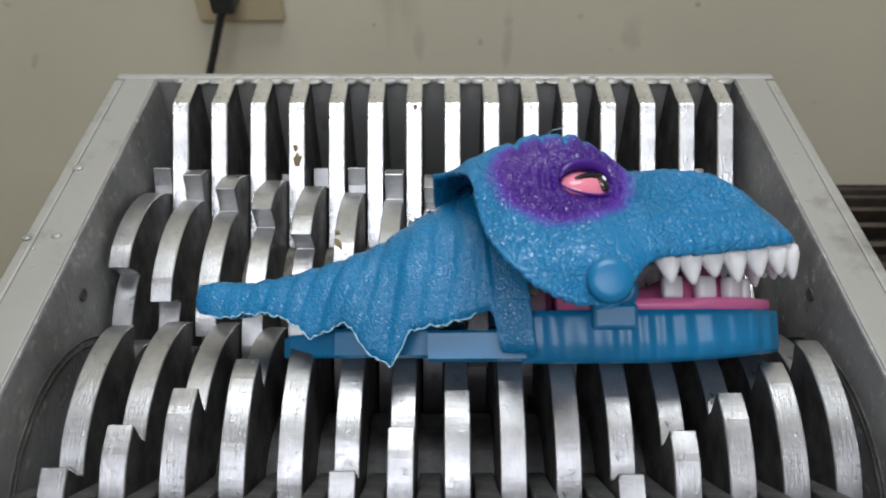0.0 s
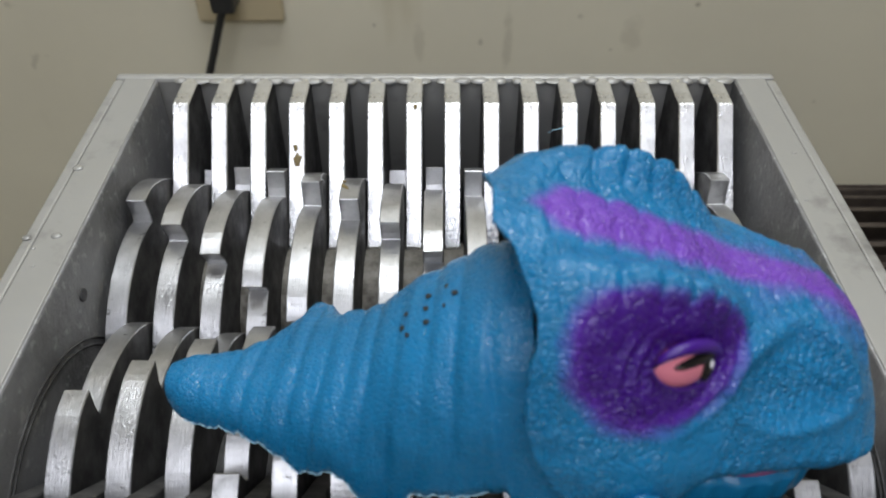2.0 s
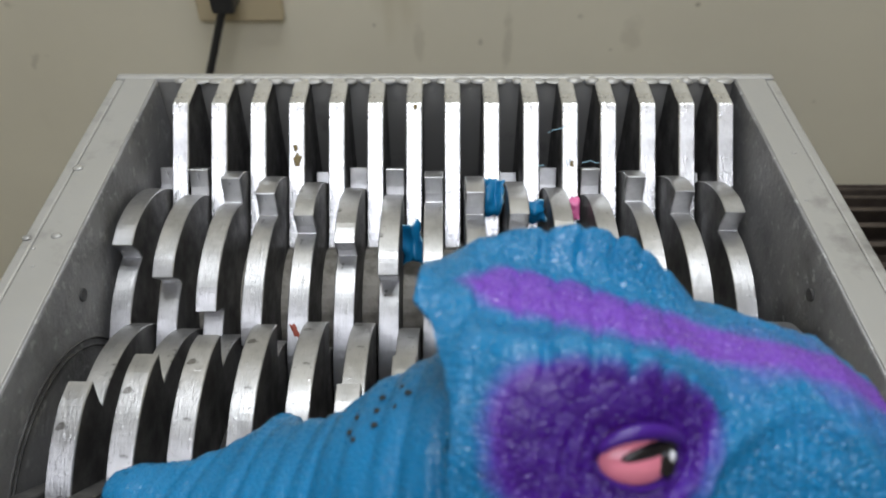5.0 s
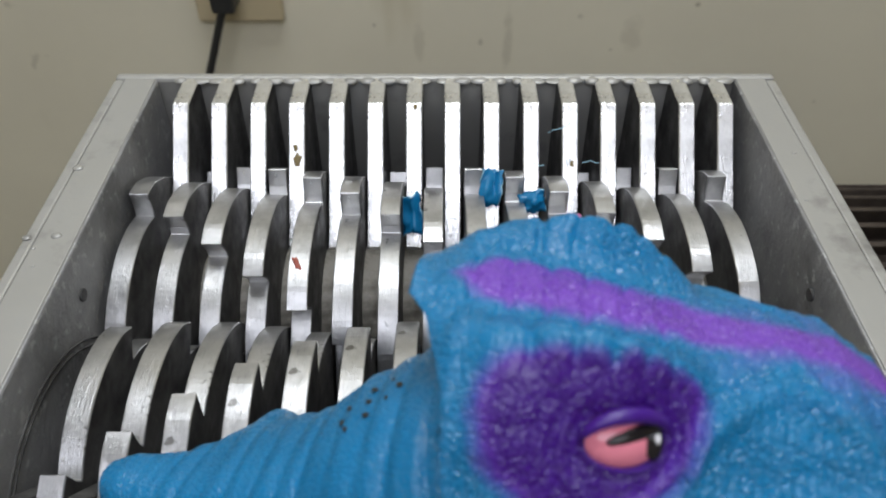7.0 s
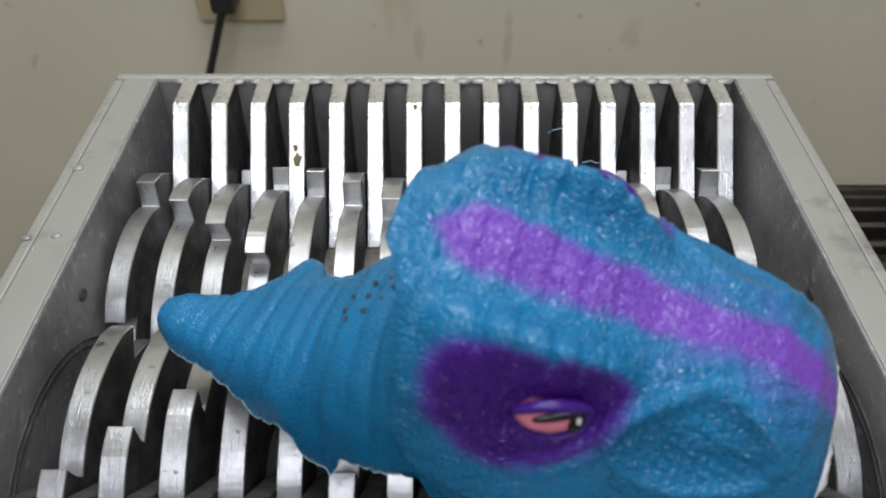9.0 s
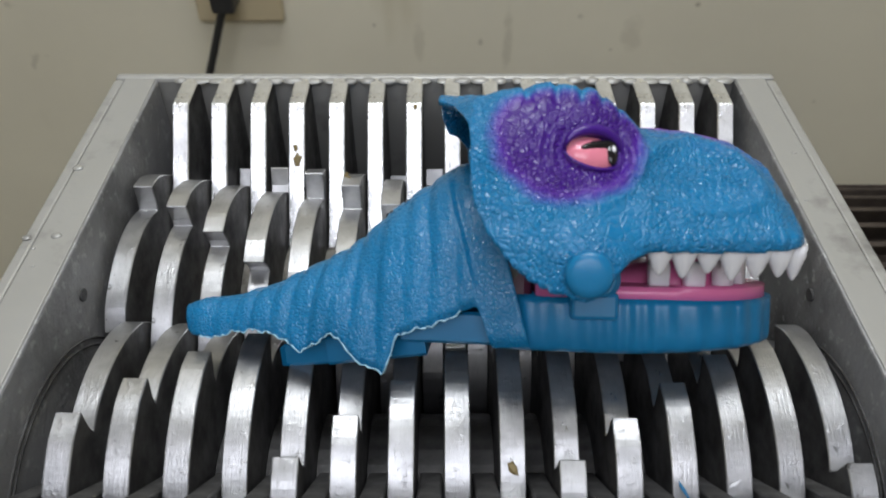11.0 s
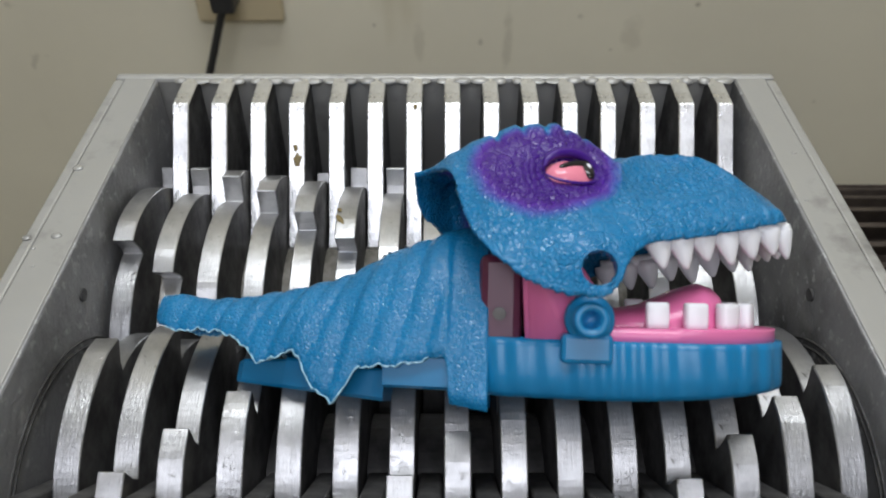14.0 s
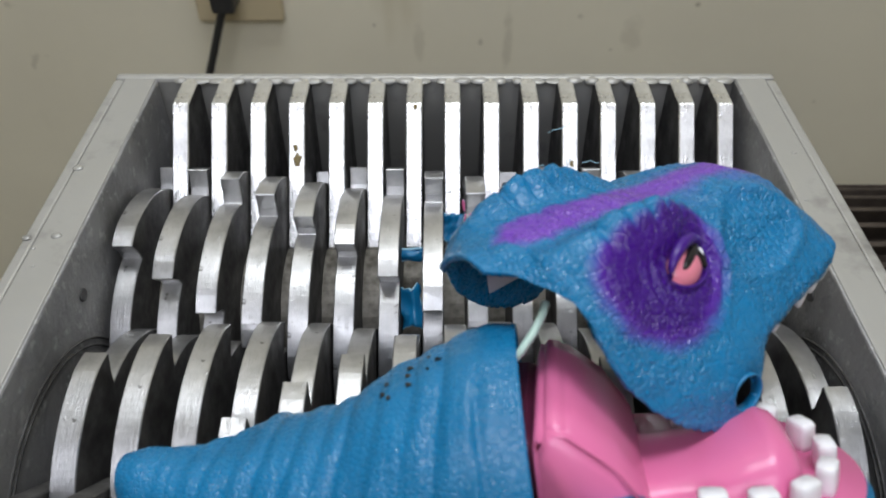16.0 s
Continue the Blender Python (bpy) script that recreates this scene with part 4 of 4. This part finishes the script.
SPIN = [(0.0, 119.5), (0.3, 117.5), (0.6, 115.6), (0.9, 113.0), (1.2, 108.8), (1.5, 102.8), (1.8, 95.8), (2.1, 88.0), (2.4, 78.2), (2.7, 67.9), (3.0, 58.9), (3.3, 49.8), (3.6, 39.9), (3.9, 30.0), (4.2, 19.6), (4.7, 2.0), (5.2, -16.0), (5.7, -31.0), (6.0, -36.5), (6.3, -37.9), (6.7, -36.2), (6.9, -34.2), (7.1, -31.6), (7.3, -28.7), (7.5, -25.3), (7.7, -21.1), (7.9, -16.0), (8.1, -10.4), (8.3, -3.9), (8.5, 2.6), (8.7, 9.2), (8.9, 15.5), (9.2, 24.6), (9.7, 40.5), (10.2, 56.5), (10.7, 72.5), (11.3, 91.3), (11.5, 97.5), (11.7, 103.5), (11.9, 109.8), (12.1, 115.4), (12.3, 120.2), (12.6, 123.8), (12.9, 121.8), (13.2, 119.6), (13.5, 117.1), (13.8, 113.2), (14.2, 104.7), (14.6, 95.0), (15.0, 83.5), (15.5, 67.2), (16.0, 51.6)]


SPIN_FRONT = [(0.0, 113.1), (0.3, 116.1), (0.6, 119.1), (0.9, 122.6), (1.2, 128.0), (1.5, 134.8), (1.8, 143.6), (2.1, 153.6), (2.4, 164.8), (2.7, 175.8), (3.0, 187.2), (3.3, 199.0), (3.6, 211.0), (3.9, 222.6), (4.2, 233.8), (4.7, 254.0), (5.2, 275.5), (5.7, 294.0), (6.0, 301.0), (6.3, 302.5), (6.5, 301.1), (6.9, 296.3), (7.2, 291.9), (7.5, 285.5), (7.8, 277.7), (8.1, 268.1), (8.3, 260.4), (8.5, 252.7), (8.7, 244.7), (8.9, 237.2), (9.2, 226.1), (9.7, 207.0), (10.2, 188.0), (10.7, 169.0), (11.3, 146.1), (11.5, 138.6), (11.7, 131.1), (11.9, 123.8), (12.1, 116.4), (12.3, 110.0), (12.6, 108.0), (12.9, 111.4), (13.2, 114.0), (13.5, 117.5), (13.8, 122.4), (14.0, 126.0), (14.2, 129.6), (14.4, 134.8), (14.6, 141.3), (14.8, 149.0), (15.0, 156.5), (15.4, 171.5), (15.7, 182.8), (16.0, 194.5)]
# seconds, place and turn: the toy in the room, its head and its sleeve on the toy
TOY_ROWS = [(0, 0.0256, 0.202, 0.9101, -50.37, -0.18, 0.31), (0.5, 0.0257, 0.2008, 0.9109, -49.75, 0.94, 0.9), (1.0, 0.0251, 0.1953, 0.9123, -49.29, 3.47, 2.28), (1.5, 0.0237, 0.1793, 0.9151, -26.25, 3.58, 0.9), (2, 0.0177, 0.1616, 0.9329, -2.44, 4.56, -0.47), (2.5, 0.0199, 0.1514, 0.9343, -2.5, 0.39, 1.35), (3, 0.0181, 0.1275, 0.9288, -11.92, -3.07, -0.02), (3.5, 0.0169, 0.1195, 0.9307, -12.82, -2.66, -1.7), (4, 0.015, 0.1159, 0.9312, -15.07, -4.28, -5.4), (6.5, 0.013, 0.1124, 0.932, -15.37, -5.76, -6.68), (7, 0.019, 0.1207, 0.9288, -13.65, -9.21, -8.4), (7.5, 0.0147, 0.1156, 0.932, -14.5, -6.61, -8.38), (8, 0.0074, 0.1235, 0.9327, -11.0, -3.68, -12.27), (8.5, 0.0128, 0.1468, 0.9306, -6.24, -7.12, -19.45), (9, 0.0124, 0.1799, 0.9372, 14.45, -0.72, -20.45), (11.5, 0.0176, 0.2065, 0.9174, -49.21, -0.06, -0.67), (12, 0.0168, 0.2081, 0.9123, -51.33, -7.01, -5.51), (12.5, 0.0151, 0.2008, 0.914, -55.16, -6.6, -4.26), (13, 0.0164, 0.2025, 0.9133, -59.42, -3.94, -5.19), (13.5, 0.016, 0.1969, 0.9163, -56.88, -6.34, -4.65), (14, 0.0128, 0.1803, 0.9251, -45.26, -2.69, -4.49), (14.5, 0.0127, 0.1635, 0.9258, -33.74, -2.39, -2.82), (15, 0.0177, 0.143, 0.9139, -15.72, -8.02, 1.69), (15.5, 0.0174, 0.1304, 0.9203, -22.02, -8.99, -2.26), (16, 0.0158, 0.1185, 0.9294, -27.63, -7.84, -4.6)]
HEAD_ROWS = [(0, -0.006, -0.0183, -0.0092, -0.33, -3.97, 0.58), (0.5, -0.007, -0.0176, -0.0084, -0.65, -4.23, -0.13), (1.0, -0.0103, -0.0157, -0.0035, 3.39, -1.28, -1.26), (1.5, -0.0177, -0.0192, 0.014, -1.02, 6.94, 1.68), (2, -0.01, -0.004, 0.014, 3.0, 10.0, 1.0), (2.5, -0.0106, -0.0125, 0.0099, -4.0, 10.0, 1.0), (3, -0.0103, -0.0076, 0.0121, 0.0, 10.0, 1.0), (3.5, -0.01, -0.004, 0.014, 3.0, 10.0, 1.0), (4, -0.01, -0.004, 0.014, 3.0, 10.0, 1.0), (6.5, -0.01, -0.004, 0.014, 3.0, 10.0, 1.0), (7, -0.01, -0.004, 0.014, 3.0, 10.0, 1.0), (7.5, -0.01, -0.004, 0.014, 3.0, 10.0, 1.0), (8, -0.01, -0.004, 0.014, 3.0, 10.0, 1.0), (8.5, -0.01, -0.004, 0.014, 3.0, 10.0, 1.0), (9, -0.0099, -0.004, 0.014, 3.0, 10.0, 1.0), (11.5, -0.0045, -0.0133, 0.0027, 7.48, 2.07, -0.81), (12, -0.0015, -0.029, -0.0031, -6.91, 2.23, 10.35), (12.5, 0.0025, -0.0069, -0.0138, 6.76, 0.73, 6.72), (13, -0.0019, -0.0154, -0.0152, 11.67, -2.64, 6.41), (13.5, -0.0017, -0.0137, -0.0093, 7.56, -2.08, 7.43), (14, 0.0044, -0.0009, -0.0014, -6.66, -8.49, 6.72), (14.5, 0.0152, 0.006, 0.0054, -19.08, -11.98, 13.86), (15, 0.0294, 0.0295, 0.0042, -5.82, -7.67, 24.69), (15.5, 0.0314, 0.0301, 0.0095, 2.1, -13.58, 37.67), (16, 0.0189, 0.0357, 0.009, 6.16, -11.5, 37.0)]
SLEEVE_ROWS = [(0, 0.0022, 0.0004, 0.0024, 1.92, -0.36, 1.35), (0.5, 0.002, 0.0003, 0.0018, 0.81, 0.2, 0.89), (1.0, 0.0031, 0.0005, 0.001, 2.33, 0.92, -0.64), (1.5, 0.006, 0.0005, 0.0025, -1.52, 1.07, -1.48), (2, 0.0172, -0.0129, 0.0082, -3.13, -12.21, -6.0), (2.5, 0.0125, -0.0141, -0.0008, -6.35, -7.54, -4.91), (3, 0.0129, -0.0102, 0.0053, -0.93, -6.88, -4.71), (3.5, 0.0137, -0.0163, 0.0066, -4.22, -8.19, -5.48), (4, 0.0134, -0.0126, 0.0075, -1.65, -6.39, -3.72), (6.5, 0.0106, -0.0133, 0.0063, -2.57, -4.38, -3.42), (7, 0.006, -0.0183, 0.0065, -5.18, -1.43, -0.91), (7.5, 0.009, -0.0023, 0.0057, 3.51, -3.82, -0.22), (8, 0.0121, 0.0037, 0.0036, 3.96, -5.74, -0.54), (8.5, 0.0084, -0.0096, 0.0052, -2.79, -2.14, 0.3), (9, 0.0132, -0.02, 0.003, -13.1, -6.51, 2.44), (11.5, 0.0066, 0.0015, -0.0014, 1.34, -9.25, -0.66), (12, -0.0013, -0.0007, -0.0027, -2.24, -1.6, 3.08), (12.5, -0.0087, -0.0008, -0.0009, -3.09, 7.37, -3.62), (13, -0.0092, -0.003, -0.0064, 0.67, 5.66, -1.97), (13.5, -0.0058, -0.0012, -0.005, 1.26, 5.97, 1.02), (14, -0.0009, 0.0023, -0.0116, -8.09, 5.14, 0.1), (14.5, 0.0017, -0.0006, -0.0074, 0.37, 3.42, -4.04), (15, 0.0002, 0.0025, 0.0007, -3.06, 7.05, -2.05), (15.5, -0.0003, 0.0008, -0.0008, -1.68, 9.39, -2.23), (16, 0.0096, 0.0002, -0.0029, -0.62, 2.38, 3.71)]


def motions():
    walk(REAR, [(t, pose(0, YB, SZ, a)) for t, a in SPIN])
    walk(FRONT, [(t, pose(0, YF, SZ, a)) for t, a in SPIN_FRONT])
    walk(TOY, [(t, pose(*m)) for t, *m in TOY_ROWS])
    walk(HEAD, [(t, pose(*m)) for t, *m in HEAD_ROWS])
    walk(SLEEVE_OB, [(t, pose(*m)) for t, *m in SLEEVE_ROWS])
    for ob, (c, w, h, path) in zip(SCRAPS, SCRAP_PATHS):
        walk(ob, [(t, pose(x, y, z, -40, 10 * math.sin(x * 90), 0)) for t, x, y, z in path])
    home = (0.0352, -0.0538, 0.0332)
    walk(BUTTON, [(0.0, pose(*home)), (11.89, pose(*home)), (11.94, pose(0.034, -0.060, 0.012, 30)), (12.0, pose(0.03, -0.04, -0.1, 70)), (12.4, pose(0.03, -0.03, -0.16, 120)), (16.0, pose(0.03, -0.03, -0.16, 120))])


motions()
